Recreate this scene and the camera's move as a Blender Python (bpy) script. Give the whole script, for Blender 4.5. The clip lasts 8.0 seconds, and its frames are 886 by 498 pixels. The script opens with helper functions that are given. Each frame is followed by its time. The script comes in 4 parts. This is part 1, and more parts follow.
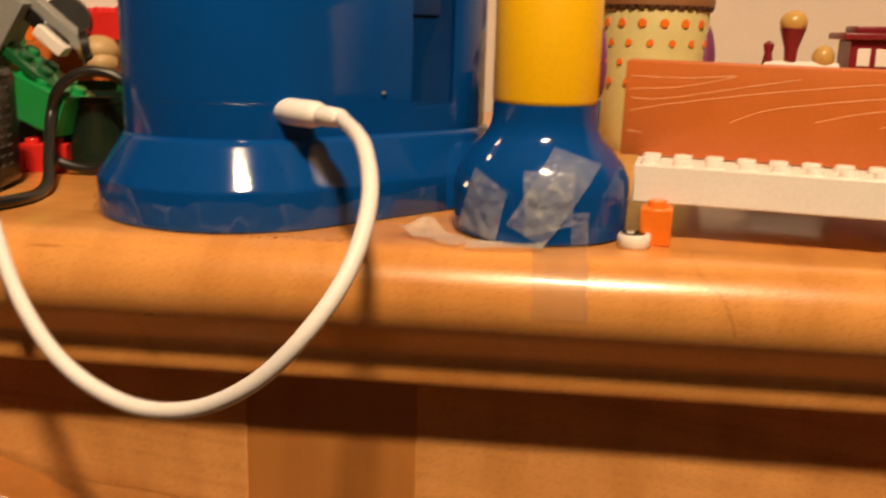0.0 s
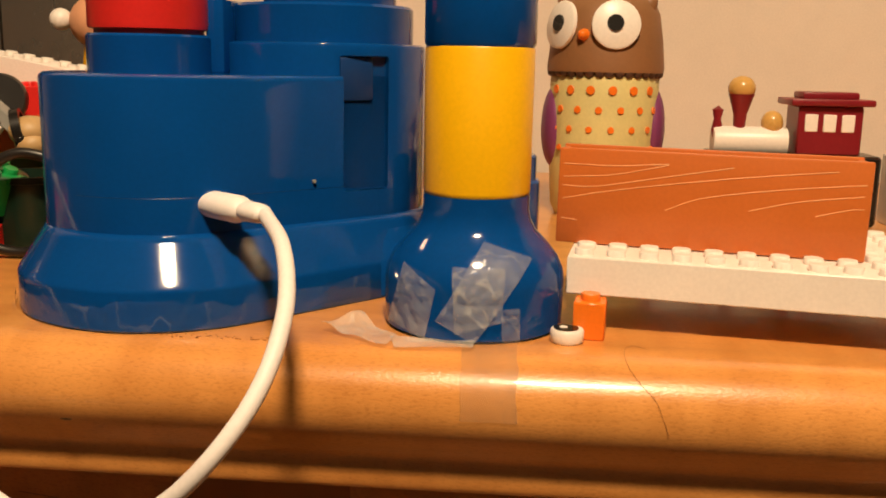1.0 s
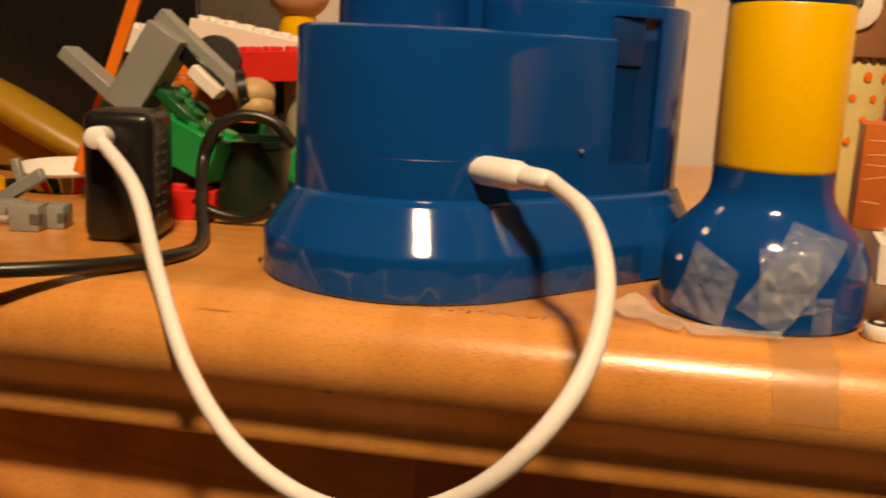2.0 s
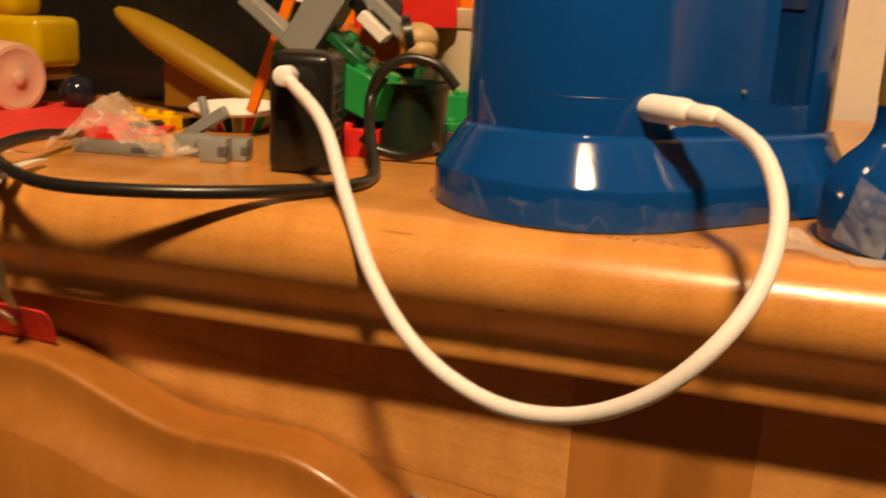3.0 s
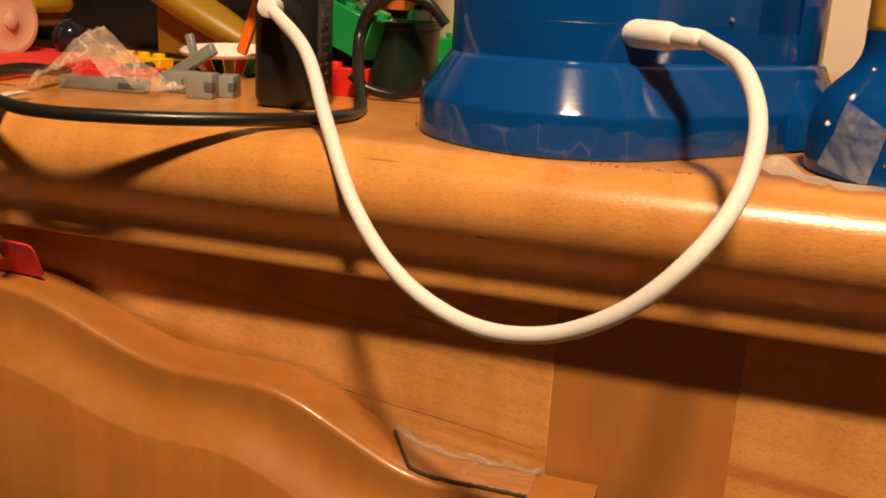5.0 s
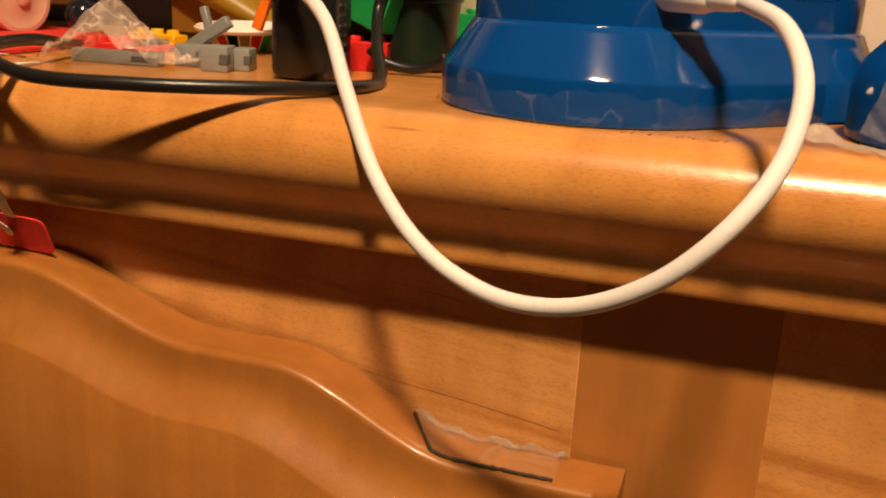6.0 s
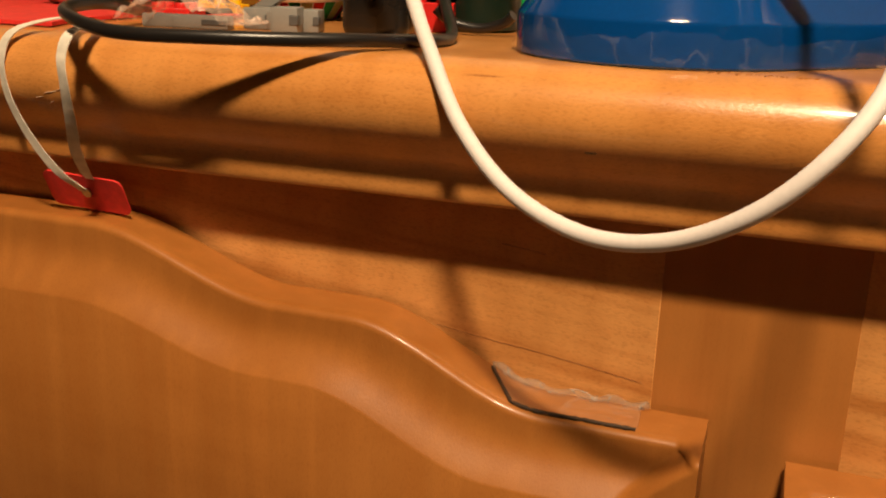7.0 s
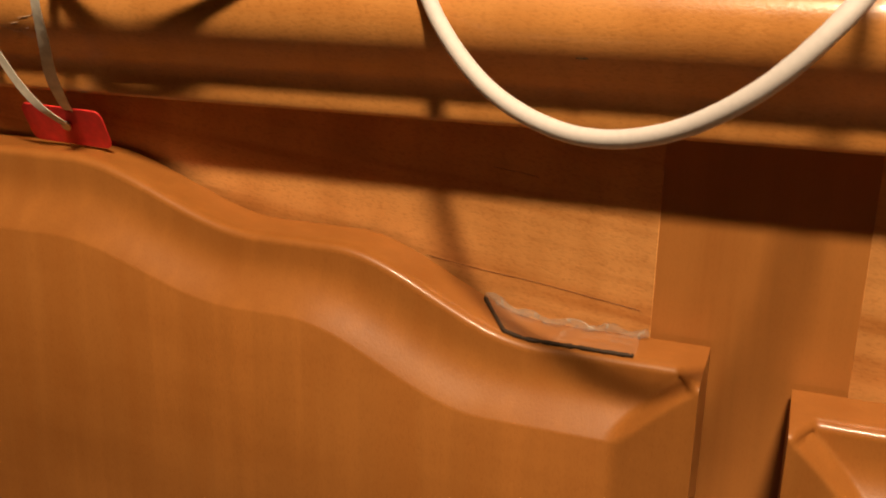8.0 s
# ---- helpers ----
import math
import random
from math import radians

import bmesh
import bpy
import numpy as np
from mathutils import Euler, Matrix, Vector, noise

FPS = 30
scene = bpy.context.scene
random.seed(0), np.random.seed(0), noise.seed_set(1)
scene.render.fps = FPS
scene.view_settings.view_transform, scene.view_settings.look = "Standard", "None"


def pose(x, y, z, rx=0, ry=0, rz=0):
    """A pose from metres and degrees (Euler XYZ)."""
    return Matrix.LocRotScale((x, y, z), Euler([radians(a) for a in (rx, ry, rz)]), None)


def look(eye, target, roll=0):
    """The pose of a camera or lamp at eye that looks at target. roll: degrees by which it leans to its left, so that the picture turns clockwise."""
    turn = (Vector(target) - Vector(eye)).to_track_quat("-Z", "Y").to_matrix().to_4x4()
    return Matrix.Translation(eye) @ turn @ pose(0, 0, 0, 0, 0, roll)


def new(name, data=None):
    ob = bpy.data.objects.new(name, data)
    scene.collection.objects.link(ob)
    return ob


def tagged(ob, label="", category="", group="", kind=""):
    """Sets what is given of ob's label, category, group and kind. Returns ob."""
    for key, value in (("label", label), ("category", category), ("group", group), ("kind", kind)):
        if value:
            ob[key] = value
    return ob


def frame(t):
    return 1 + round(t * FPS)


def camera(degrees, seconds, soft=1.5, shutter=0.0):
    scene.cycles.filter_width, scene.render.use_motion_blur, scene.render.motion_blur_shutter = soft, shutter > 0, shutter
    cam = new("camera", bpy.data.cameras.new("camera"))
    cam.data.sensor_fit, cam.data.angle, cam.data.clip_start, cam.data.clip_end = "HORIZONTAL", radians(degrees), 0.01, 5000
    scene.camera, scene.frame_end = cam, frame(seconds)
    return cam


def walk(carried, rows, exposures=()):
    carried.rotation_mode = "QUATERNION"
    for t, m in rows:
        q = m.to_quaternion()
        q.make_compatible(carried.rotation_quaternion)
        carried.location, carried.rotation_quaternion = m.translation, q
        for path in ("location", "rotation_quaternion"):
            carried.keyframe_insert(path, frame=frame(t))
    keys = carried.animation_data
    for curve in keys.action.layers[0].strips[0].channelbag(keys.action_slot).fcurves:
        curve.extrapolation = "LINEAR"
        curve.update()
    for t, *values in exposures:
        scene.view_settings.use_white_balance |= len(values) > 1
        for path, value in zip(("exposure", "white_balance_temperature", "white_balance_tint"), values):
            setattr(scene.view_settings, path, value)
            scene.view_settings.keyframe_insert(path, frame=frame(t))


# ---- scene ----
cam = camera(50, 8.0, soft=1.8, shutter=0.5)
PATH = [
    (0, (-0.0210, 0.0417, 0.0530), (-0.2174, 1.9779, -0.4082), 1.58),
    (0.5, (-0.0092, 0.0487, 0.0620), (-0.1765, 1.9999, -0.3440), 1.03),
    (1, (-0.0099, 0.0519, 0.0668), (-0.1653, 2.0074, -0.3229), 1.20),
    (1.5, (-0.0308, 0.0582, 0.0624), (-0.2368, 2.0081, -0.3320), 2.01),
    (2, (-0.0569, 0.0648, 0.0551), (-0.3968, 1.9958, -0.3393), 2.80),
    (2.2, (-0.0604, 0.0615, 0.0547), (-0.4238, 1.9868, -0.3467), 3.19),
    (3.3, (-0.0689, 0.0400, 0.0486), (-0.6686, 1.8768, -0.4675), 2.53),
    (3.5, (-0.0693, 0.0389, 0.0470), (-0.6871, 1.8669, -0.4793), 2.43),
    (4, (-0.0750, 0.0383, 0.0394), (-0.7149, 1.8534, -0.5047), 2.48),
    (4.5, (-0.0665, 0.0451, 0.0340), (-0.6626, 1.8747, -0.5112), 2.88),
    (4.7, (-0.0603, 0.0440, 0.0398), (-0.6166, 1.8879, -0.4991), 3.08),
    (6, (-0.0647, 0.0509, 0.0315), (-0.6455, 1.8841, -0.5182), 3.06),
    (6.5, (-0.0719, 0.0502, 0.0247), (-0.6801, 1.8735, -0.5282), 2.56),
    (7, (-0.0746, 0.0445, 0.0207), (-0.7188, 1.8509, -0.5466), 1.76),
    (7.5, (-0.0734, 0.0467, 0.0103), (-0.7391, 1.8442, -0.5607), 1.29),
    (8, (-0.0695, 0.0520, 0.0012), (-0.7428, 1.8422, -0.5835), 0.99),
]
walk(cam, [(t, look(eye, target, roll)) for t, eye, target, roll in PATH],
     exposures=((0, -0.08, 6500, 10), (1, -0.06, 6500, 10), (2, -0.18, 7100, 10), (3.4, 0.03, 7300, 10), (4, 0.06, 7200, 10), (4.5, 0.03, 6700, 10), (6, 0.05, 6500, 10), (8, 0.03, 6300, 10)))

# ---- light: one warm hanging lamp in a closed room ----
world = bpy.data.worlds.new("world")
world.use_nodes = True
world.node_tree.nodes["Background"].inputs[0].default_value = (0.9, 0.75, 0.55, 1)
world.node_tree.nodes["Background"].inputs[1].default_value = 0.02
scene.world = world
LAMP = (0.060, -0.27, 0.90)
lamp_data = bpy.data.lights.new("hanging_lamp_light", "AREA")
lamp_data.shape, lamp_data.size, lamp_data.energy = "DISK", 0.16, 39.0
lamp_data.color = (1.0, 0.735, 0.455)
lamp_light = new("hanging_lamp_light", lamp_data)
lamp_light.matrix_world = look(LAMP, (LAMP[0], 0.1, 0))


# ---- materials ----
def nodes_of(name, rough=0.5, metal=0.0):
    m = bpy.data.materials.new(name)
    m.use_nodes = True
    b = m.node_tree.nodes["Principled BSDF"]
    b.inputs["Roughness"].default_value, b.inputs["Metallic"].default_value = rough, metal
    return m, m.node_tree, b


def link(nt, a, b):
    nt.links.new(a, b)


def texture(nt, kind, scale, stretch=(1, 1, 1), detail=3.0, turn=(0, 0, 0)):
    co = nt.nodes.new("ShaderNodeTexCoord")
    mp = nt.nodes.new("ShaderNodeMapping")
    mp.inputs["Scale"].default_value = stretch
    tx = nt.nodes.new(kind)
    tx.inputs["Scale"].default_value = scale
    if "Detail" in tx.inputs:
        tx.inputs["Detail"].default_value = detail
    tilt = nt.nodes.new("ShaderNodeMapping")
    tilt.inputs["Rotation"].default_value = turn
    link(nt, co.outputs["Object"], tilt.inputs[0])
    link(nt, tilt.outputs[0], mp.inputs[0])
    link(nt, mp.outputs[0], tx.inputs["Vector"])
    return tx


def ramp(nt, fac, stops):
    r = nt.nodes.new("ShaderNodeValToRGB")
    e = r.color_ramp.elements
    while len(e) < len(stops):
        e.new(0.5)
    for el, (p, c) in zip(e, stops):
        el.position, el.color = p, (*c, 1)
    link(nt, fac, r.inputs[0])
    return r.outputs[0]


def mixed(nt, a, b, fac=0.5, mode="MULTIPLY"):
    m = nt.nodes.new("ShaderNodeMix")
    m.data_type, m.blend_type = "RGBA", mode
    m.inputs[0].default_value = fac
    link(nt, a, m.inputs[6])
    link(nt, b, m.inputs[7])
    return m.outputs[2]


def bumped(nt, b, height, strength, distance=0.0005):
    n = nt.nodes.new("ShaderNodeBump")
    n.inputs["Strength"].default_value, n.inputs["Distance"].default_value = strength, distance
    link(nt, height, n.inputs["Height"])
    link(nt, n.outputs[0], b.inputs["Normal"])


def scaled(c, k):
    return tuple(v * k for v in c)


def plastic(name, colour, rough=0.25, wear=0.12, coat=0.0):
    """Moulded toy plastic: faint cloudiness, dust specks and fine scuffs."""
    m, nt, b = nodes_of(name, rough)
    cloud = texture(nt, "ShaderNodeTexNoise", 60, detail=4)
    speck = texture(nt, "ShaderNodeTexNoise", 900, detail=2)
    base = ramp(nt, cloud.outputs[0], [(0.3, scaled(colour, 1 - wear)), (0.7, colour)])
    dust = ramp(nt, speck.outputs[0], [(0.3, (0.93, 0.93, 0.93)), (0.72, (1, 1, 1))])
    link(nt, mixed(nt, base, dust, 1.0), b.inputs["Base Color"])
    rr = nt.nodes.new("ShaderNodeMapRange")
    rr.inputs[3].default_value, rr.inputs[4].default_value = rough * 0.75, rough * 1.35
    link(nt, cloud.outputs[0], rr.inputs[0])
    link(nt, rr.outputs[0], b.inputs["Roughness"])
    bumped(nt, b, speck.outputs[0], 0.05, 0.0002)
    b.inputs["Coat Weight"].default_value = coat
    return m


def wood(name, light, dark, along="x", rough=0.3, flecks=1.0, lean=0.0, coat=0.4, gloss=0.5):
    """Lacquered maple: long grain, short flecks, curly figure, a few dark mineral streaks."""
    m, nt, b = nodes_of(name, rough)
    turn = (0, radians(lean), 0)
    st = {"x": (0.8, 16, 16), "z": (16, 16, 0.8)}[along]
    fine = {"x": (45, 115, 115), "z": (115, 115, 45)}[along]
    curl = {"x": (5, 1.6, 1.6), "z": (1.6, 1.6, 5)}[along]
    streak = {"x": (1, 11, 11), "z": (11, 11, 1)}[along]
    grain = texture(nt, "ShaderNodeTexNoise", 9, st, 7, turn)
    pores = texture(nt, "ShaderNodeTexNoise", 17, fine, 3, turn)
    figure = texture(nt, "ShaderNodeTexNoise", 16, curl, 3)
    cloud = texture(nt, "ShaderNodeTexNoise", 8, (1, 1, 1), 3)
    marks = texture(nt, "ShaderNodeTexNoise", 34, streak, 2, turn)
    c = ramp(nt, grain.outputs[0], [(0.3, dark), (0.48, scaled(light, 0.88)), (0.72, light)])
    p = ramp(nt, pores.outputs[0], [(0.3, (0.70, 0.59, 0.46)), (0.5, (1, 1, 1)), (0.72, (1.0, 0.97, 0.92))])
    g = ramp(nt, figure.outputs[0], [(0.32, (0.80, 0.74, 0.66)), (0.6, (1, 1, 1))])
    k = ramp(nt, cloud.outputs[0], [(0.3, (0.84, 0.78, 0.70)), (0.7, (1, 1, 1))])
    s = ramp(nt, marks.outputs[0], [(0.15, (0.30, 0.16, 0.08)), (0.225, (1, 1, 1))])
    c = mixed(nt, c, p, 0.5 * flecks)
    c = mixed(nt, c, g, 0.75 * flecks)
    c = mixed(nt, c, k, 0.9)
    c = mixed(nt, c, s, 0.8)
    link(nt, c, b.inputs["Base Color"])
    rr = nt.nodes.new("ShaderNodeMapRange")
    rr.inputs[3].default_value, rr.inputs[4].default_value = rough * 0.8, rough * 1.4
    link(nt, cloud.outputs[0], rr.inputs[0])
    link(nt, rr.outputs[0], b.inputs["Roughness"])
    bumped(nt, b, pores.outputs[0], 0.2 * flecks, 0.0003)
    b.inputs["Coat Weight"].default_value = coat
    b.inputs["Specular IOR Level"].default_value = gloss
    b.inputs["Coat Roughness"].default_value = 0.1
    return m


def clear(name, tint, rough=0.2, opacity=0.35, crinkle=3.2):
    """Thin clear film: part see-through, part glossy, crinkled."""
    m, nt, b = nodes_of(name, rough)
    crease = texture(nt, "ShaderNodeTexNoise", 70, (1, 1.6, 0.8), 4)
    b.inputs["Base Color"].default_value = (*tint, 1)
    b.inputs["IOR"].default_value = 1.45
    v = opacity
    line = ramp(nt, crease.outputs[0], [(0.30, (v * 0.6,) * 3), (0.47, (v,) * 3), (0.485, (min(1, v * crinkle),) * 3), (0.50, (v * 0.9,) * 3), (0.72, (v * 1.9,) * 3)])
    link(nt, line, b.inputs["Alpha"])
    bumped(nt, b, crease.outputs[0], 0.45, 0.0012)
    return m


def cloth(name, colour, rough=0.85):
    m, nt, b = nodes_of(name, rough)
    n = texture(nt, "ShaderNodeTexNoise", 300, detail=4)
    link(nt, ramp(nt, n.outputs[0], [(0.3, scaled(colour, 0.75)), (0.7, colour)]), b.inputs["Base Color"])
    bumped(nt, b, n.outputs[0], 0.3, 0.0005)
    return m


MAPLE_X = wood("maple_grain_along", (0.80, 0.360, 0.098), (0.62, 0.255, 0.060), "x", 0.27)
MAPLE_Z = wood("maple_grain_upright", (0.52, 0.205, 0.048), (0.41, 0.152, 0.034), "z", flecks=0.32)
MAPLE_PALE = wood("maple_pale_panel", (0.82, 0.39, 0.125), (0.53, 0.212, 0.053), "x", lean=-7)
MAPLE_FRONT = wood("maple_drawer_front", (0.450, 0.171, 0.036), (0.385, 0.141, 0.028), "z", 0.36, flecks=0.5, coat=0.3, gloss=0.35)
BLUE = plastic("blue_plastic", (0.002, 0.058, 0.262), 0.085, 0.08)
DEEP_BLUE = plastic("deep_blue_plastic", (0.006, 0.04, 0.16), 0.3)
YELLOW = plastic("yellow_plastic", (0.90, 0.49, 0.004), 0.3, 0.05)
RED = plastic("red_plastic", (0.72, 0.025, 0.02), 0.3)
WHITE = plastic("white_plastic", (0.86, 0.80, 0.74), 0.35, 0.05)
CABLE_WHITE = plastic("cable_white", (0.87, 0.81, 0.79), 0.5, 0.06)
ORANGE = plastic("orange_plastic", (0.90, 0.20, 0.015), 0.28)
BROWN_ORANGE = plastic("brown_orange_plastic", (0.56, 0.14, 0.024), 0.38, 0.06)
GRAIN_LINE = plastic("printed_pale_line", (0.80, 0.36, 0.12), 0.5)
BLACK = plastic("black_plastic", (0.012, 0.011, 0.010), 0.25)
BLACK_RUBBER = plastic("black_rubber", (0.014, 0.012, 0.011), 0.32)
GREY = plastic("grey_plastic", (0.27, 0.27, 0.255), 0.4)
DARK_GREY = plastic("dark_grey_plastic", (0.10, 0.10, 0.10), 0.4)
GREEN = plastic("green_plastic", (0.01, 0.30, 0.07), 0.28)
DARK_GREEN = plastic("dark_green_plastic", (0.008, 0.10, 0.03), 0.3)
TAN = plastic("tan_plastic", (0.50, 0.32, 0.14), 0.45)
MAROON = plastic("maroon_plastic", (0.22, 0.012, 0.02), 0.3)
GOLD = plastic("gold_plastic", (0.62, 0.36, 0.10), 0.25)
PURPLE = plastic("purple_plastic", (0.20, 0.04, 0.14), 0.45)
OWL_BROWN = plastic("owl_brown_paint", (0.27, 0.125, 0.05), 0.5)
OWL_CREAM = plastic("owl_cream_paint", (0.68, 0.60, 0.26), 0.5)
OWL_DARK = plastic("owl_dark_paint", (0.07, 0.03, 0.018), 0.5)
PINKISH = plastic("pink_translucent_plastic", (0.72, 0.42, 0.30), 0.35)
RED_CARD = cloth("red_card", (0.80, 0.035, 0.03), 0.6)
RIBBON = cloth("white_ribbon", (0.80, 0.74, 0.64), 0.5)
WALL_PAINT = plastic("cream_wall_paint", (0.76, 0.665, 0.575), 0.85, 0.05)
# tones of the unseen walls and floor, chosen for how much light they bounce
BOUNCE_PAINT = plastic("taupe_bounce_paint", (0.38, 0.31, 0.23), 0.9, 0.1)
CARPET = cloth("beige_carpet", (0.22, 0.165, 0.115), 0.95)
TAPE = clear("clear_tape", (0.80, 0.78, 0.74), 0.12, 0.075, 2.2)
RIM_TAPE = clear("thin_clear_tape", (0.80, 0.78, 0.74), 0.06, 0.009, 5.0)
DUSTY_TAPE = clear("dusty_tape", (0.42, 0.36, 0.30), 0.15, 0.22)
FROST_TAPE = clear("frosted_tape", (0.85, 0.80, 0.72), 0.3, 0.17, 1.8)
EDGE_TAPE = clear("matte_tape", (0.48, 0.32, 0.19), 0.6, 0.12, 1.4)
FILM = clear("plastic_film", (0.9, 0.72, 0.6), 0.22, 0.13)
SMOKE = plastic("pencil_graphite", (0.060, 0.034, 0.018), 0.75)
BRASS = plastic("metal_grommet", (0.5, 0.48, 0.44), 0.3)
BRASS.node_tree.nodes["Principled BSDF"].inputs["Metallic"].default_value = 1.0



# ---- builders ----
def thing(name, label, category, at=(0, 0, 0), turn=0.0, group=""):
    ob = new(name)
    ob.empty_display_size = 0.01
    ob.matrix_world = pose(*at, 0, 0, turn)
    return tagged(ob, label, category, group)


def part(name, bm, material, parent=None, label="", smooth=40):
    me = bpy.data.meshes.new(name)
    bmesh.ops.recalc_face_normals(bm, faces=bm.faces[:])
    bm.to_mesh(me)
    bm.free()
    me.materials.append(material)
    if smooth:
        me.shade_smooth()
        me.set_sharp_from_angle(angle=radians(smooth))
    ob = new(name, me)
    if parent:
        ob.parent = parent
    if label:
        ob["label"] = label
    return ob


def again(ob, parent, m):
    """Another object on the same mesh."""
    o = new(ob.name.split(".")[0], ob.data)
    o.parent = parent
    o.matrix_basis = m
    return o


def setting(ob, label="", category="structure"):
    return tagged(ob, label, category, kind="structure")


def box(x0, x1, y0, y1, z0, z1, r=0.0, seg=2, m=None, bm=None):
    out = bm or bmesh.new()
    b2 = bmesh.new()
    bmesh.ops.create_cube(b2, size=1)
    for v in b2.verts:
        v.co = Vector((x0 + (v.co.x + 0.5) * (x1 - x0), y0 + (v.co.y + 0.5) * (y1 - y0), z0 + (v.co.z + 0.5) * (z1 - z0)))
    if r:
        bmesh.ops.bevel(b2, geom=b2.edges[:], offset=r, segments=seg, profile=0.5, affect="EDGES")
    if m:
        b2.transform(m)
    return absorb(out, b2)


def absorb(out, b2):
    me = bpy.data.meshes.new("t")
    b2.to_mesh(me)
    b2.free()
    out.from_mesh(me)
    bpy.data.meshes.remove(me)
    return out


def lathe(profile, cx=0.0, cy=0.0, n=48, m=None, bm=None):
    """profile: (radius, z) from bottom to top, turned round a vertical axis."""
    b2 = bmesh.new()
    rings = []
    for r, z in profile:
        if r < 1e-6:
            rings.append([b2.verts.new((cx, cy, z))])
        else:
            rings.append([b2.verts.new((cx + r * math.cos(2 * math.pi * i / n), cy + r * math.sin(2 * math.pi * i / n), z)) for i in range(n)])
    for a, b in zip(rings, rings[1:]):
        for i in range(n):
            j = (i + 1) % n
            if len(a) == 1 and len(b) == 1:
                continue
            if len(a) == 1:
                b2.faces.new((a[0], b[i], b[j]))
            elif len(b) == 1:
                b2.faces.new((a[i], a[j], b[0]))
            else:
                b2.faces.new((a[i], a[j], b[j], b[i]))
    for ring in (rings[0], rings[-1]):
        if len(ring) > 2:
            b2.faces.new(ring)
    if m:
        b2.transform(m)
    return absorb(bm, b2) if bm else b2


def loft(rings, close=True, caps=True):
    """Skin over rings of equal length."""
    bm = bmesh.new()
    vs = [[bm.verts.new(p) for p in ring] for ring in rings]
    n = len(vs[0])
    for a, b in zip(vs, vs[1:]):
        for i in range(n if close else n - 1):
            bm.faces.new((a[i], a[(i + 1) % n], b[(i + 1) % n], b[i]))
    if caps and close:
        bm.faces.new(vs[0])
        bm.faces.new(vs[-1])
    return bm


def curve_points(ctrl, per=12):
    """Smooth line through control points."""
    p = [Vector(c) for c in ctrl]
    p = [2 * p[0] - p[1]] + p + [2 * p[-1] - p[-2]]
    out = []
    for i in range(1, len(p) - 2):
        a, b, c, d = p[i - 1], p[i], p[i + 1], p[i + 2]
        for k in range(per):
            t = k / per
            out.append(0.5 * ((2 * b) + (c - a) * t + (2 * a - 5 * b + 4 * c - d) * t * t + (3 * b - a - 3 * c + d) * t ** 3))
    out.append(p[-2])
    return out


def tube(points, radius, n=14, flat=1.0):
    """A round (or flattened) cord along points; radius: a number or one for each point."""
    rings = []
    up = Vector((0, 0, 1))
    for i, q in enumerate(points):
        d = (points[min(i + 1, len(points) - 1)] - points[max(i - 1, 0)]).normalized()
        s = d.cross(up)
        s = s.normalized() if s.length > 1e-3 else Vector((1, 0, 0))
        u = s.cross(d).normalized()
        r = radius[i] if isinstance(radius, list) else radius
        rings.append([q + s * r * math.cos(2 * math.pi * k / n) + u * r * flat * math.sin(2 * math.pi * k / n) for k in range(n)])
    return loft(rings)


def hull_two(c1, r1, c2, r2, n=40):
    """Outline round two circles, like a belt round two pulleys."""
    d = Vector((c2[0] - c1[0], c2[1] - c1[1]))
    a = math.atan2(d.y, d.x)
    k = math.acos((r1 - r2) / d.length)
    pts = []
    for i in range(n + 1):
        t = a + k + (2 * math.pi - 2 * k) * i / n
        pts.append((c1[0] + r1 * math.cos(t), c1[1] + r1 * math.sin(t)))
    # straight sides get points of their own, so that rings stay alike
    def between(p, q, m=8):
        return [(p[0] + (q[0] - p[0]) * i / m, p[1] + (q[1] - p[1]) * i / m) for i in range(1, m)]
    right = []
    for i in range(n + 1):
        t = a - k + 2 * k * i / n
        right.append((c2[0] + r2 * math.cos(t), c2[1] + r2 * math.sin(t)))
    return pts + between(pts[-1], right[0]) + right + between(right[-1], pts[0])


def sheet(pts, thick=0.00015):
    """A thin film over a grid of points, with real thickness."""
    bm = bmesh.new()
    up = [[bm.verts.new(p) for p in row] for row in pts]
    for a, b in zip(up, up[1:]):
        for i in range(len(a) - 1):
            bm.faces.new((a[i], a[i + 1], b[i + 1], b[i]))
    bmesh.ops.recalc_face_normals(bm, faces=bm.faces[:])
    bmesh.ops.solidify(bm, geom=bm.faces[:], thickness=thick)
    return bm


P = 0.008  # grid of the building bricks


def stud_mesh():
    return lathe([(0.0024, 0), (0.0024, 0.0015), (0.00225, 0.0017), (0, 0.0017)], n=16)


def brick(name, nx, ny, h, material, label, m, studs=True, group="", category="toy brick"):
    """A building brick with its studs; origin at its base's corner."""
    root = new(name)
    root.empty_display_size = 0.005
    tagged(root, label, category, group)
    part("body", box(0.0001, nx * P - 0.0001, 0.0001, ny * P - 0.0001, 0, h, 0.0003, 1), material, root)
    if studs:
        first = None
        for i in range(nx):
            for j in range(ny):
                at = pose((i + 0.5) * P, (j + 0.5) * P, h)
                if first is None:
                    first = part("stud", stud_mesh(), material, root)
                    first.matrix_basis = at
                else:
                    again(first, root, at)
    root.matrix_world = m
    return root


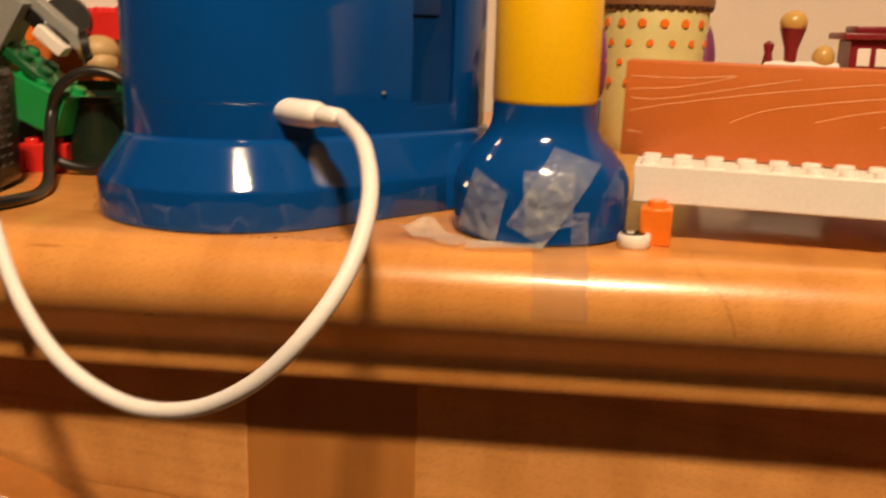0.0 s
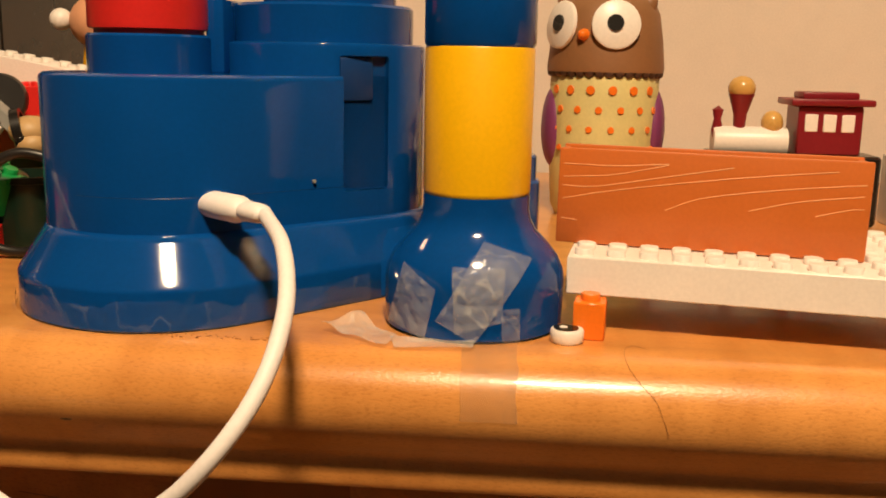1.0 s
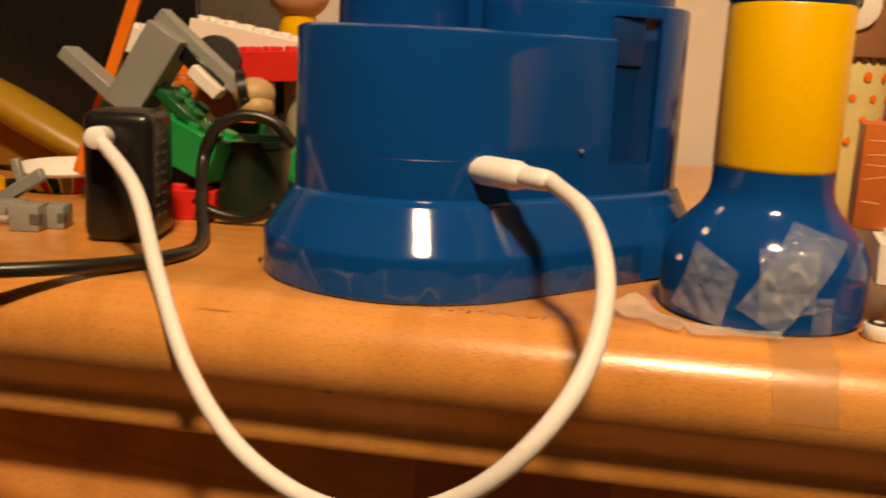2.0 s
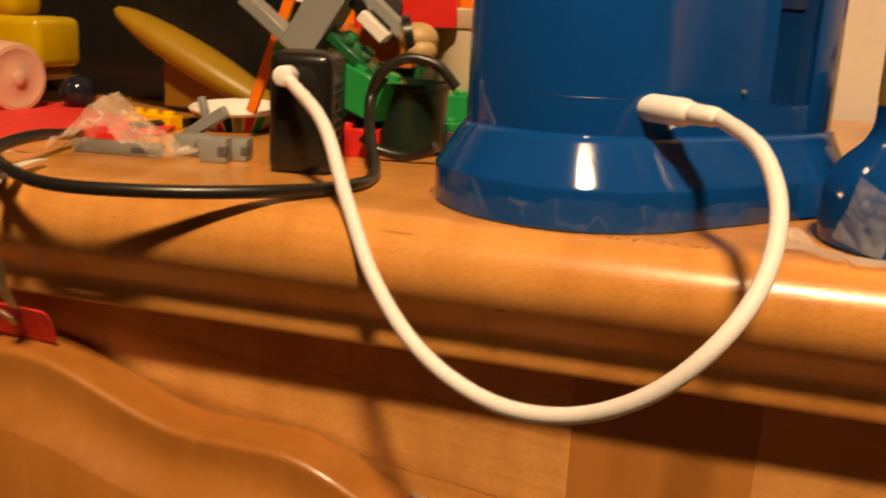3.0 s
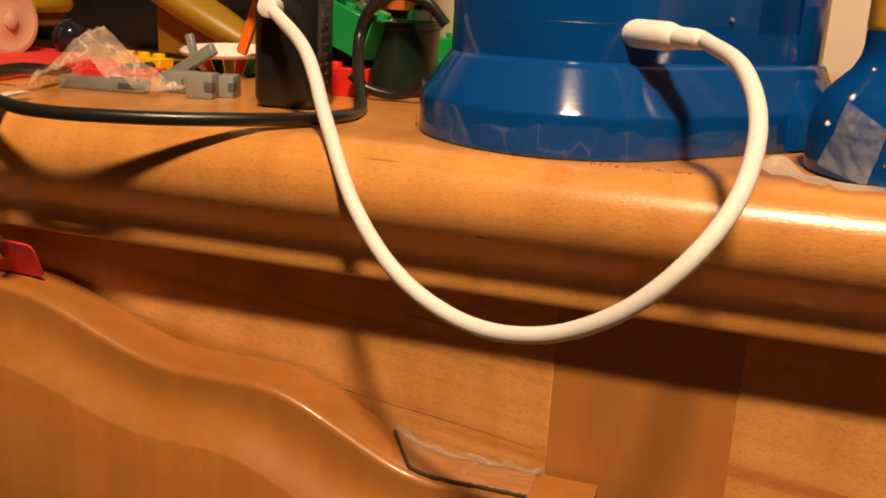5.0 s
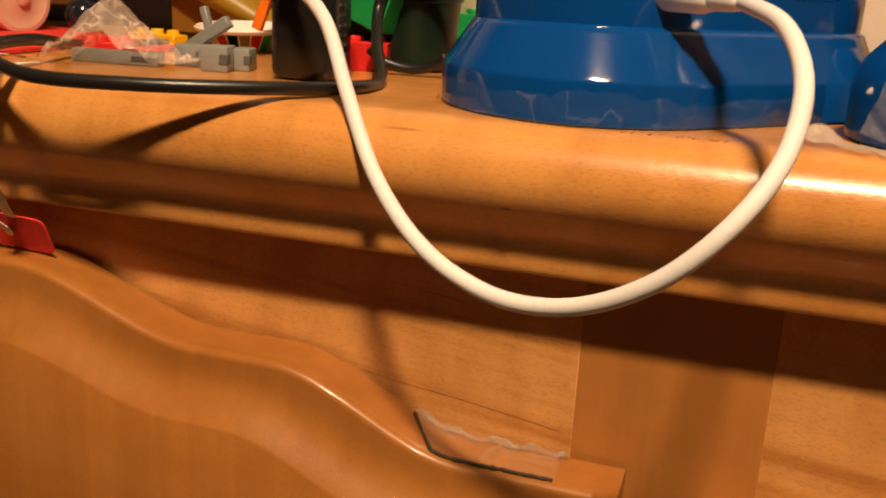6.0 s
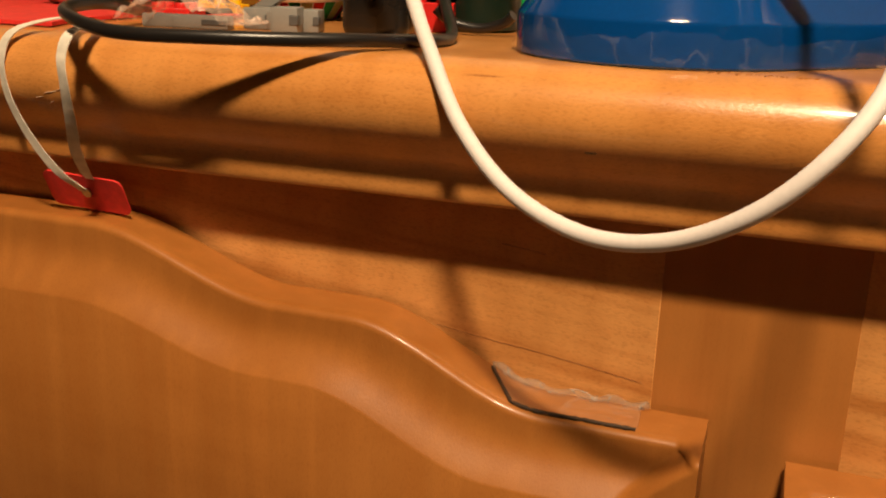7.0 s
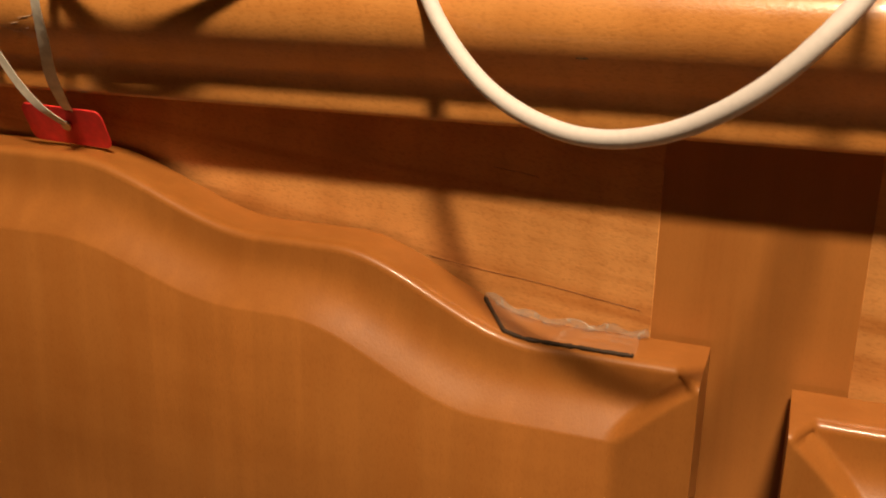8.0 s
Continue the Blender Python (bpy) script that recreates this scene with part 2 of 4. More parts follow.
# ---- room ----
FLOOR, TOP = -0.78, 1.62
# unseen floor, added to close the room and temper the fill light
setting(part("floor", box(-2.4, 2.4, -3.4, 0.72, FLOOR - 0.05, FLOOR), CARPET, smooth=0), "unseen beige carpet floor toned to set the bounce light", "floor")
setting(part("ceiling", box(-2.4, 2.4, -3.4, 0.72, TOP, TOP + 0.05), WALL_PAINT, smooth=0), "plain cream painted ceiling", "ceiling")
WALL_Y = 0.66
setting(part("wall_north", box(-2.4, 2.4, WALL_Y, WALL_Y + 0.1, FLOOR, TOP), WALL_PAINT, smooth=0), "plain cream painted wall behind the toys", "wall")
# unseen walls, added in a darker tone to hold down the fill light
setting(part("wall_south", box(-2.4, 2.4, -3.5, -3.4, FLOOR, TOP), BOUNCE_PAINT, smooth=0), "unseen taupe wall toned to set the bounce light", "wall")
setting(part("wall_west", box(-2.5, -2.4, -3.5, 0.76, FLOOR, TOP), BOUNCE_PAINT, smooth=0), "unseen taupe wall toned to set the bounce light", "wall")
setting(part("wall_east", box(2.4, 2.5, -3.5, 0.76, FLOOR, TOP), BOUNCE_PAINT, smooth=0), "unseen taupe wall toned to set the bounce light", "wall")

lamp = thing("hanging_lamp", "white dome lamp hanging on a cord from the ceiling", "lamp", (LAMP[0], LAMP[1], LAMP[2]))
part("shade", lathe([(0.155, 0.000), (0.160, 0.002), (0.150, 0.050), (0.110, 0.095), (0.040, 0.120), (0.036, 0.118), (0.106, 0.090), (0.146, 0.046)], n=48), WHITE, lamp)
part("holder", lathe([(0.022, 0.060), (0.025, 0.070), (0.025, 0.120), (0.010, 0.135), (0, 0.136)], n=24), WHITE, lamp)
part("cord", lathe([(0.003, 0.134), (0.003, TOP - LAMP[2] - 0.03), (0.04, TOP - LAMP[2] - 0.025), (0.045, TOP - LAMP[2]), (0, TOP - LAMP[2])], n=16), WHITE, lamp)

# ---- chest of drawers ----
X0, X1 = -0.75, 0.55
FRIEZE = 0.281
chest = thing("chest_of_drawers", "honey maple chest of drawers with rounded moulded top", "chest of drawers", (0, 0, FLOOR))


def moulding():
    prof = [(0.640, -0.024), (0.640, 0.0), (0.272, 0.0)]
    for i in range(1, 20):  # bullnose
        a = radians(90 + i * 132 / 19)
        prof.append((0.2695 + 0.0130 * math.cos(a), -0.0125 + 0.0125 * math.sin(a)))
    # hollow under the nose, then the upright lip
    prof += [(p.x, p.y) for p in curve_points([(0.2604, -0.0216, 0), (0.2624, -0.0240, 0), (0.2644, -0.0263, 0), (0.2657, -0.0285, 0), (0.2664, -0.0310, 0), (0.2668, -0.0345, 0), (0.2672, -0.0360, 0), (0.2678, -0.0367, 0)], 4)]
    prof += [(0.300, -0.0368), (0.300, -0.024)]
    xs = [X0 + (X1 - X0) * i / 40 for i in range(41)]
    return loft([[(x, y, z - FLOOR) for y, z in prof] for x in xs])


part("top", moulding(), MAPLE_X, chest, "lacquered maple top with a rounded front edge")
ST0, ST1 = -0.0990, -0.0513
Z_LOW = -0.34
part("side", box(X0 + 0.02, X0 + 0.04, 0.30, 0.63, 0.0, -FLOOR - 0.025), MAPLE_Z, chest)
part("side", box(X1 - 0.04, X1 - 0.02, 0.30, 0.63, 0.0, -FLOOR - 0.025), MAPLE_Z, chest)
part("back", box(X0 + 0.04, X1 - 0.04, 0.62, 0.63, 0.0, -FLOOR - 0.025), MAPLE_Z, chest)
part("panel", box(X0 + 0.02, ST0, FRIEZE, FRIEZE + 0.02, Z_LOW - FLOOR, -0.030 - FLOOR, 0.0002, 1), MAPLE_PALE, chest, "pale maple rail with grain along it")
part("stile", box(ST0, ST1, FRIEZE + 0.0003, FRIEZE + 0.02, Z_LOW - FLOOR, -0.030 - FLOOR), MAPLE_Z, chest, "darker maple stile with upright grain")
part("panel", box(ST1, X1 - 0.02, FRIEZE, FRIEZE + 0.02, Z_LOW - FLOOR, -0.030 - FLOOR, 0.0002, 1), MAPLE_PALE, chest, "pale maple rail with grain along it")
part("plinth", box(X0 + 0.02, X1 - 0.02, FRIEZE, FRIEZE + 0.02, 0.0, Z_LOW - FLOOR, 0.0003, 1), MAPLE_X, chest)


def smoothstep(a, b, v):
    t = min(1, max(0, (v - a) / (b - a)))
    return t * t * (3 - 2 * t)


def wave_top(x):
    """Height of the drawer front's wavy upper edge."""
    return -0.0537 - 0.0165 * smoothstep(-0.264, -0.203, x) - 0.0193 * smoothstep(-0.180, -0.124, x)


def wave_low(x):
    """Lower border of the scooped finger pull."""
    return -0.0760 - 0.0133 * smoothstep(-0.264, -0.206, x) - 0.0185 * smoothstep(-0.190, -0.135, x)


def drawer_front(x0, x1, z1, top, low, end, face, thick, deep=0.0085):
    """A slab with a wavy upper edge and a routed scoop along it; end: x at which the scoop runs out."""
    xs = [x0 + (end - 0.03 - x0) * i / 220 for i in range(220)] + [end - 0.03 + 0.03 * i / 60 for i in range(60)]
    xs += [end + (x1 - end) * i / 4 for i in range(1 if end < x1 else 4, 5)]
    rings = []
    for x in xs:
        t, l = top(x), low(x)
        ring = [(x, face + thick, z1), (x, face + thick, t)]
        e = 0.0018
        k0 = 1 - smoothstep(end - 0.0060, end - 0.0004, x)
        d0 = face + deep * k0
        ring += [(x, d0 + 2 * e, t), (x, d0 + e, t - 0.12 * e), (x, d0 + 0.3 * e, t - 0.45 * e), (x, d0, t - e)]
        for i in range(1, 25):
            s = i / 24
            z = t - e + (l - t + e) * s
            stop = end - 0.0175 * s ** 0.85
            dep = (deep * (1 - s ** 1.5) + 0.0012 * math.sin(math.pi * s) ** 2) * (1 - smoothstep(stop - 0.0042, stop + 0.0004, x))
            ring.append((x, face + dep, z))
        for k in range(1, 5):
            ring.append((x, face, l + (z1 - l) * k / 4))
        rings.append([(a, b, c - FLOOR) for a, b, c in ring])
    return loft(rings)


FACE = 0.2546
part("drawer_front", drawer_front(-0.62, -0.0838, -0.33, wave_top, wave_low, -0.0840, FACE, FRIEZE - 0.0018 - FACE), MAPLE_FRONT, chest,
     "maple drawer front with a wavy scooped upper edge", smooth=60)


def mirror_rise(x):
    return 0.03 * smoothstep(0.05, 0.20, -x)


mirrored = drawer_front(-0.46, 0.0, -0.33, lambda x: -0.0972 + mirror_rise(x), lambda x: -0.1172 + mirror_rise(x), -0.0002, FACE, FRIEZE - 0.0018 - FACE)
mirrored.transform(Matrix.Diagonal((-1, 1, 1, 1)))
part("drawer_front", mirrored, MAPLE_FRONT, chest, "maple drawer front with a wavy scooped upper edge", smooth=60).matrix_basis = pose(-0.0640, 0, 0)

KNOT = wood("dark_knot", (0.10, 0.045, 0.015), (0.06, 0.03, 0.01), "x")
STREAK = wood("dark_streak", (0.40, 0.165, 0.045), (0.28, 0.11, 0.03), "x")
knot = part("knot", lathe([(0.0012 * math.sin(math.pi * i / 6), -0.0012 * math.cos(math.pi * i / 6)) for i in range(7)], n=12), KNOT, chest, "small dark knot in the wood")
knot.matrix_basis = Matrix.Translation((-0.1157, 0.2584, -0.0189 - FLOOR)) @ Matrix.Diagonal((1.3, 0.12, 0.35, 1))
for line in ([(-0.1600, 0.2809, -0.0758), (-0.1470, 0.2809, -0.0776), (-0.1310, 0.2809, -0.0792), (-0.1160, 0.2809, -0.0812), (-0.1020, 0.2809, -0.0832)], [(-0.1420, 0.2809, -0.0498), (-0.1350, 0.2809, -0.0506), (-0.1300, 0.2809, -0.0513)]):
    part("grain_streak", tube(curve_points([(x, y, z - FLOOR) for x, y, z in line], 8), 0.00008, 6), STREAK, chest, "thin dark grain streak")
hair = tagged(part("hair", tube(curve_points([(0.0218, 0.2725, 0.0003), (0.0185, 0.2748, 0.0003), (0.0162, 0.2700, 0.0003), (0.0165, 0.2633, -0.0011), (0.0192, 0.2594, -0.0042), (0.0221, 0.2576, -0.0067), (0.0238, 0.2563, -0.0101), (0.0256, 0.2564, -0.0150)], 8), 0.000045, 5), STREAK), "single dark hair lying over the wooden edge", "hair")
PALE_SCUFF = plastic("pale_scuff", (0.70, 0.52, 0.36), 0.6)
for x, z, l in ((-0.2735, -0.0176, 0.0052), (-0.2700, -0.0160, 0.0060), (-0.2655, -0.0150, 0.0034), (-0.2690, -0.0188, 0.0026)):
    y = 0.2695 - 0.0131 * math.sqrt(1 - ((z + 0.0125) / 0.0125) ** 2)
    part("scuff", tube([Vector((x + l * k / 4, y - 0.00002, z - FLOOR + 0.0011 * k / 4)) for k in range(5)], [0.00005, 0.00014, 0.00018, 0.00012, 0.00004], 6), PALE_SCUFF, chest, "pale scratch on the lacquer")
rs = random.Random(4)
scuffs = bmesh.new()
for k in range(46):
    x, y = -0.1000 + 0.0330 * rs.random(), 0.2705 - 0.0010 * rs.random() - 0.0002 * k % 0.003
    box(x, x + 0.0003 + 0.0006 * rs.random(), y - 0.0001, y + 0.0001, -FLOOR - 0.0002, -FLOOR + 0.00006, 0, 1, None, scuffs)
part("scuffs", scuffs, STREAK, chest, "short dark scuff marks on the wood", smooth=0)

# ---- blue play unit ----
unit = thing("toy_play_unit", "glossy blue plastic toy unit with stepped round tiers", "toy", (0, 0, 0))
C1, C2 = (-0.1065, 0.3070), (-0.0700, 0.3420)


def rings_of(steps):
    return [[(x, y, z) for x, y in hull_two(C1, 0.0402 - o, C2, 0.0365 - 0.66 * o)] for o, z in steps]


part("skirt", loft(rings_of([(0.0006, 0), (0, 0.0006), (0, 0.0098), (0.00012, 0.0104), (0.0004, 0.0109), (0.0010, 0.0118), (0.0070, 0.0210), (0.0076, 0.0219), (0.0095, 0.0227)])), BLUE, unit, "flared foot")
def squarer(ring):
    """The upper body swells a little towards its near corner."""
    out = []
    for x, y, z in ring:
        a = math.degrees(math.atan2(y - C1[1], x - C1[0])) % 360
        k = 1 + 0.055 * math.exp(-((a - 205) / 20) ** 2)
        out.append((C1[0] + (x - C1[0]) * k, C1[1] + (y - C1[1]) * k, z))
    return out


body_rings = [squarer(r) for r in rings_of([(0.0095, 0.0220), (0.0095, 0.0605), (0.0098, 0.0613), (0.0107, 0.0619), (0.0120, 0.0620)])]
body = part("body", loft(body_rings), BLUE, unit)
part("mould_seam", tube([Vector((x, y, 0.0318)) for x, y in hull_two(C1, 0.0402 - 0.0095, C2, 0.0365 - 0.66 * 0.0095) if y < 0.312], 0.00006, 6), DEEP_BLUE, unit, "thin moulding seam")
drum = part("drum", lathe([(0.0303, 0.0235), (0.0303, 0.0697), (0.0300, 0.0705), (0.0290, 0.0710), (0, 0.0710)], *C2, n=72), BLUE, unit)


def cut(ob, bm):
    """Cut a hollow into a mesh, for good."""
    me = bpy.data.meshes.new("cutter")
    bmesh.ops.recalc_face_normals(bm, faces=bm.faces[:])
    bm.to_mesh(me)
    bm.free()
    c = new("cutter", me)
    md = ob.modifiers.new("cut", "BOOLEAN")
    md.object, md.operation, md.solver = c, "DIFFERENCE", "EXACT"
    bpy.context.view_layer.update()
    res = bpy.data.meshes.new_from_object(ob.evaluated_get(bpy.context.evaluated_depsgraph_get()))
    ob.modifiers.clear()
    old = ob.data
    ob.data = res
    bpy.data.meshes.remove(old)
    bpy.data.objects.remove(c)
    ob.data.shade_smooth()
    ob.data.set_sharp_from_angle(angle=radians(35))


WIN = pose(-0.0545, 0.3185, 0, 0, 0, 38)
for o in (body, drum):
    cut(o, box(-0.0078, 0.0072, -0.016, -0.0002, 0.0303, 0.0675, 0.0008, 2, WIN))
part("shutter", box(-0.0076, 0.0030, -0.0011, 0.0010, 0.0550, 0.0673, 0.001, 2, WIN), DEEP_BLUE, unit, "dark hatch inside the window")
part("drum_skirt", lathe([(0.0363, 0.0002), (0.0373, 0.0008), (0.0373, 0.0104), (0.0367, 0.0114), (0.0312, 0.0220), (0.0300, 0.0228), (0, 0.0228)], *C2, n=72), BLUE, unit, "flared foot under the drum")
part("tier", lathe([(0.0172, 0.0618), (0.0172, 0.0715), (0.0166, 0.0722), (0, 0.0722)], -0.1150, 0.3180, n=56), BLUE, unit)
part("tier", lathe([(0.0272, 0.0708), (0.0272, 0.0812), (0.0265, 0.0820), (0, 0.0820)], -0.0710, 0.3450, n=64), BLUE, unit)
part("collar", box(-0.0995, -0.0940, 0.3190, 0.3360, 0.0618, 0.0825, 0.0009), BLUE, unit)
part("red_cap", lathe([(0.0150, 0.0720), (0.0150, 0.0734), (0.0164, 0.0736), (0.0166, 0.0746), (0.0166, 0.0950), (0, 0.0955)], -0.1150, 0.3180, n=56), RED, unit, "red plastic drum on the blue tier")
part("tower", lathe([(0.0200, 0.0818), (0.0200, 0.1040), (0, 0.1045)], -0.0690, 0.3450, n=48), BLUE, unit)
part("screw", lathe([(0.0005, -0.0003), (0.0005, 0.0004), (0, 0.0004)], n=10, m=pose(-0.0652, 0.3037, 0.0340, 90, 0, 44)), GREY, unit, "pale screw head")

# ---- blue and yellow column ----
CX, CY = -0.0208, 0.2935
column = thing("toy_column", "round blue plastic column with a yellow sleeve", "toy", (CX, CY, 0))
part("foot", lathe([(0.0222, 0), (0.0230, 0.0008), (0.0232, 0.0120), (0.0228, 0.0150), (0.0212, 0.0185), (0.0182, 0.0220), (0.0155, 0.0248), (0.0141, 0.0275), (0.0136, 0.0300), (0.0136, 0.0338), (0, 0.0340)], n=72), BLUE, column)
part("sleeve", lathe([(0.0130, 0.0334), (0.0136, 0.0342), (0.0137, 0.0350), (0.0137, 0.0696), (0.0133, 0.0704), (0, 0.0704)], n=72), YELLOW, column, "yellow plastic sleeve")
part("head", lathe([(0.0134, 0.0702), (0.0139, 0.0712), (0.0139, 0.0960), (0.0135, 0.0966), (0, 0.0966)], n=72), BLUE, column)

# ---- plate on bricks ----
PLATE = pose(0.0025, 0.2866, 0.0098, 0, 0.5, -8)
plate_root = brick("toy_base_plate", 18, 8, 0.0096, WHITE, "white studded building plate held up by bricks", PLATE, category="toy plate")
brick("toy_brick", 1, 1, 0.0094, ORANGE, "bright orange one-stud building brick under the plate", pose(0.0042, 0.2792, 0.0, 0, 0, -8))
brick("toy_brick", 2, 2, 0.0094, DARK_GREY, "dark grey building brick under the white plate", pose(0.110, 0.310, -0.0010, 0, 0, -8), studs=False)

trough = thing("toy_trough", "orange-brown plastic box printed with pale wood grain lines", "toy")
trough.matrix_world = PLATE @ Matrix.Translation((-0.0048, 0.0172, 0.0099)) @ Matrix.Diagonal((0.972, 1, 1, 1))
front = part("front", box(0, 0.0800, 0, 0.0018, 0, 0.0252, 0.0004), BROWN_ORANGE, trough)
part("back", box(0, 0.0800, 0.0132, 0.0150, 0, 0.0252, 0.0004), BROWN_ORANGE, trough)
part("end", box(0, 0.0018, 0.0018, 0.0132, 0, 0.0246, 0.0003), BROWN_ORANGE, trough)
part("end", box(0.0782, 0.0800, 0.0018, 0.0132, 0, 0.0246, 0.0003), BROWN_ORANGE, trough)
part("bottom", box(0.0018, 0.0782, 0.0018, 0.0132, 0, 0.0018), BROWN_ORANGE, trough)

# ---- charging cable ----
lead = thing("charging_cable", "white charging cable hanging in a loop before the chest", "cable", (0, 0, 0))
LINE = [(-0.1928, 0.2985, 0.0298), (-0.1727, 0.2802, 0.0197), (-0.1585, 0.2634, 0.0036), (-0.1450, 0.2502, -0.0134), (-0.1290, 0.2393, -0.0254),
        (-0.1107, 0.2308, -0.0308), (-0.0932, 0.2239, -0.0284), (-0.0778, 0.2185, -0.0198), (-0.0660, 0.2180, -0.0079), (-0.0585, 0.2246, 0.0042),
        (-0.0567, 0.2369, 0.0163), (-0.0611, 0.2528, 0.0257), (-0.0700, 0.2715, 0.0298)]
A = Vector(LINE[-1])
part("cord", tube(curve_points(LINE, 14), 0.00185, 16), CABLE_WHITE, lead)
B = Vector((-0.0886, 0.2855, 0.0299))
plug_line = [A + (B - A) * k for k in (0, 0.04, 0.12, 0.30, 0.34, 0.36, 0.42, 0.46, 0.95, 1.0)]
part("plug", tube(plug_line, [0.0016, 0.0027, 0.0030, 0.0031, 0.0028, 0.0034, 0.0038, 0.0042, 0.0042, 0.0037], 24, 0.82), CABLE_WHITE, lead, "moulded white plug")
part("plug", tube([Vector(LINE[0]) + Vector((0.2, -1, 0.05)).normalized() * k for k in (-0.004, -0.0035, 0.003, 0.0036)], [0.0026, 0.0031, 0.0030, 0.0022], 24), CABLE_WHITE, lead, "moulded white plug")

adapter = thing("power_adapter", "glossy black power adapter standing on the chest", "charger", (-0.1920, 0.3150, 0), 10)
part("case", box(-0.0108, 0.0090, -0.0110, 0.0110, 0, 0.0368, 0.0036, 4), BLACK, adapter)
part("socket", lathe([(0.0034, 0), (0.0036, 0.0004), (0, 0.0005)], n=24, m=pose(0.0010, -0.0109, 0.0290, 90, 0, 0)), BLACK_RUBBER, adapter)
bar = None
for k in range(9):
    for c in range(2):
        at = pose(0.00903, -0.0055 + 0.006 * c, 0.0305 - 0.0029 * k)
        if bar is None:
            bar = part("print_bar", box(0, 0.0001, -0.0022, 0.0012, 0, 0.0008), DARK_GREY, adapter, "small grey printed bar", smooth=0)
            bar.matrix_basis = at
        else:
            again(bar, adapter, at)


def joined(name, pieces, label, category, m):
    """One mesh from several pieces, each with its own paint."""
    bm = bmesh.new()
    mats = []
    for b2, mat in pieces:
        n = len(bm.faces)
        absorb(bm, b2)
        bm.faces.ensure_lookup_table()
        if mat not in mats:
            mats.append(mat)
        for f in bm.faces[n:]:
            f.material_index = mats.index(mat)
    ob = part(name, bm, mats[0])
    for mat in mats[1:]:
        ob.data.materials.append(mat)
    ob.matrix_world = m
    return tagged(ob, label, category)


def ball(r, m=None, squash=1.0, n=24):
    return lathe([(r * math.sin(math.pi * i / 12), -r * squash * math.cos(math.pi * i / 12)) for i in range(13)], n=n, m=m)


def disc(r, h, m, n=24):
    return lathe([(r, 0), (r, h * 0.7), (r * 0.93, h), (0, h)], n=n, m=m)


def on_side(radius, deg, z, lean=0.0):
    """A place on an upright round side, facing out; deg from the front, to the right."""
    a = radians(deg)
    return Matrix.Translation((radius * math.sin(a), -radius * math.cos(a), z)) @ Matrix.Rotation(a, 4, "Z") @ Matrix.Rotation(radians(90 - lean), 4, "X")


# ---- owl ----
owl = [(lathe([(0.0165, 0), (0.0185, 0.004), (0.0195, 0.020), (0.0204, 0.034), (0.0200, 0.0530), (0.0190, 0.0560), (0, 0.0562)], n=48), OWL_CREAM)]
head = lathe([(0.0195, 0.0535), (0.0214, 0.0535), (0.0216, 0.0552), (0.0206, 0.0650), (0.0190, 0.0745), (0.0168, 0.0790), (0.0120, 0.0812), (0, 0.0818)], n=48)
owl.append((head, OWL_BROWN))
for k in range(36):  # scalloped trim under the head
    owl.append((ball(0.0020, on_side(0.0202, k * 10, 0.0535), 0.6, 10), OWL_DARK))
for deg in (4, -58):
    lean = 8
    owl.append((disc(0.0086, 0.0016, on_side(0.0197, deg, 0.0700, lean), 32), WHITE))
    owl.append((disc(0.0030, 0.0022, on_side(0.0199, deg - 1, 0.0705, lean), 20), BLACK))
owl.append((lathe([(0.0022, 0), (0.0018, 0.002), (0, 0.004)], n=14, m=on_side(0.0200, -28, 0.0665)), ORANGE))
for row, (z, r) in enumerate(((0.0472, 0.0016), (0.0402, 0.0013), (0.0332, 0.0012), (0.0262, 0.0012))):
    for k in range(6):
        owl.append((disc(r, 0.0004, on_side(0.0204, -62 + 22 * k + 9 * (row % 2), z), 14), ORANGE))
for deg in (86, -88):
    owl.append((ball(0.0125, Matrix.Translation((0.0178 * math.sin(radians(deg)), -0.0178 * math.cos(radians(deg)), 0.0330)) @ Matrix.Diagonal((0.42, 0.8, 1.25, 1))), PURPLE))
for deg, k in ((62, 1), (-100, -1)):
    a = radians(deg)
    owl.append((lathe([(0.0045, 0), (0.0032, 0.004), (0, 0.0105)], n=16, m=Matrix.Translation((0.0138 * math.sin(a), -0.0138 * math.cos(a), 0.0752)) @ Matrix.Rotation(a, 4, "Z") @ Matrix.Rotation(radians(32), 4, "X")), OWL_BROWN))
    owl.append((lathe([(0.0026, 0), (0, 0.006)], n=12, m=Matrix.Translation((0.0150 * math.sin(a), -0.0150 * math.cos(a), 0.0755)) @ Matrix.Rotation(a, 4, "Z") @ Matrix.Rotation(radians(42), 4, "X")), WHITE))
joined("owl_figure", owl, "brown painted owl figure with large white eyes and orange dots", "figurine", pose(0.0259, 0.4830, 0.0) @ Matrix.Scale(1.18, 4))


# ---- tapes ----
FOOT = [(0.0222, 0), (0.0230, 0.0008), (0.0232, 0.0120), (0.0228, 0.0150), (0.0212, 0.0185), (0.0182, 0.0220), (0.0155, 0.0248), (0.0141, 0.0275)]


def foot_radius(z):
    for (r0, z0), (r1, z1) in zip(FOOT, FOOT[1:]):
        if z <= z1:
            return r0 + (r1 - r0) * max(0, z - z0) / (z1 - z0)
    return 0.0141


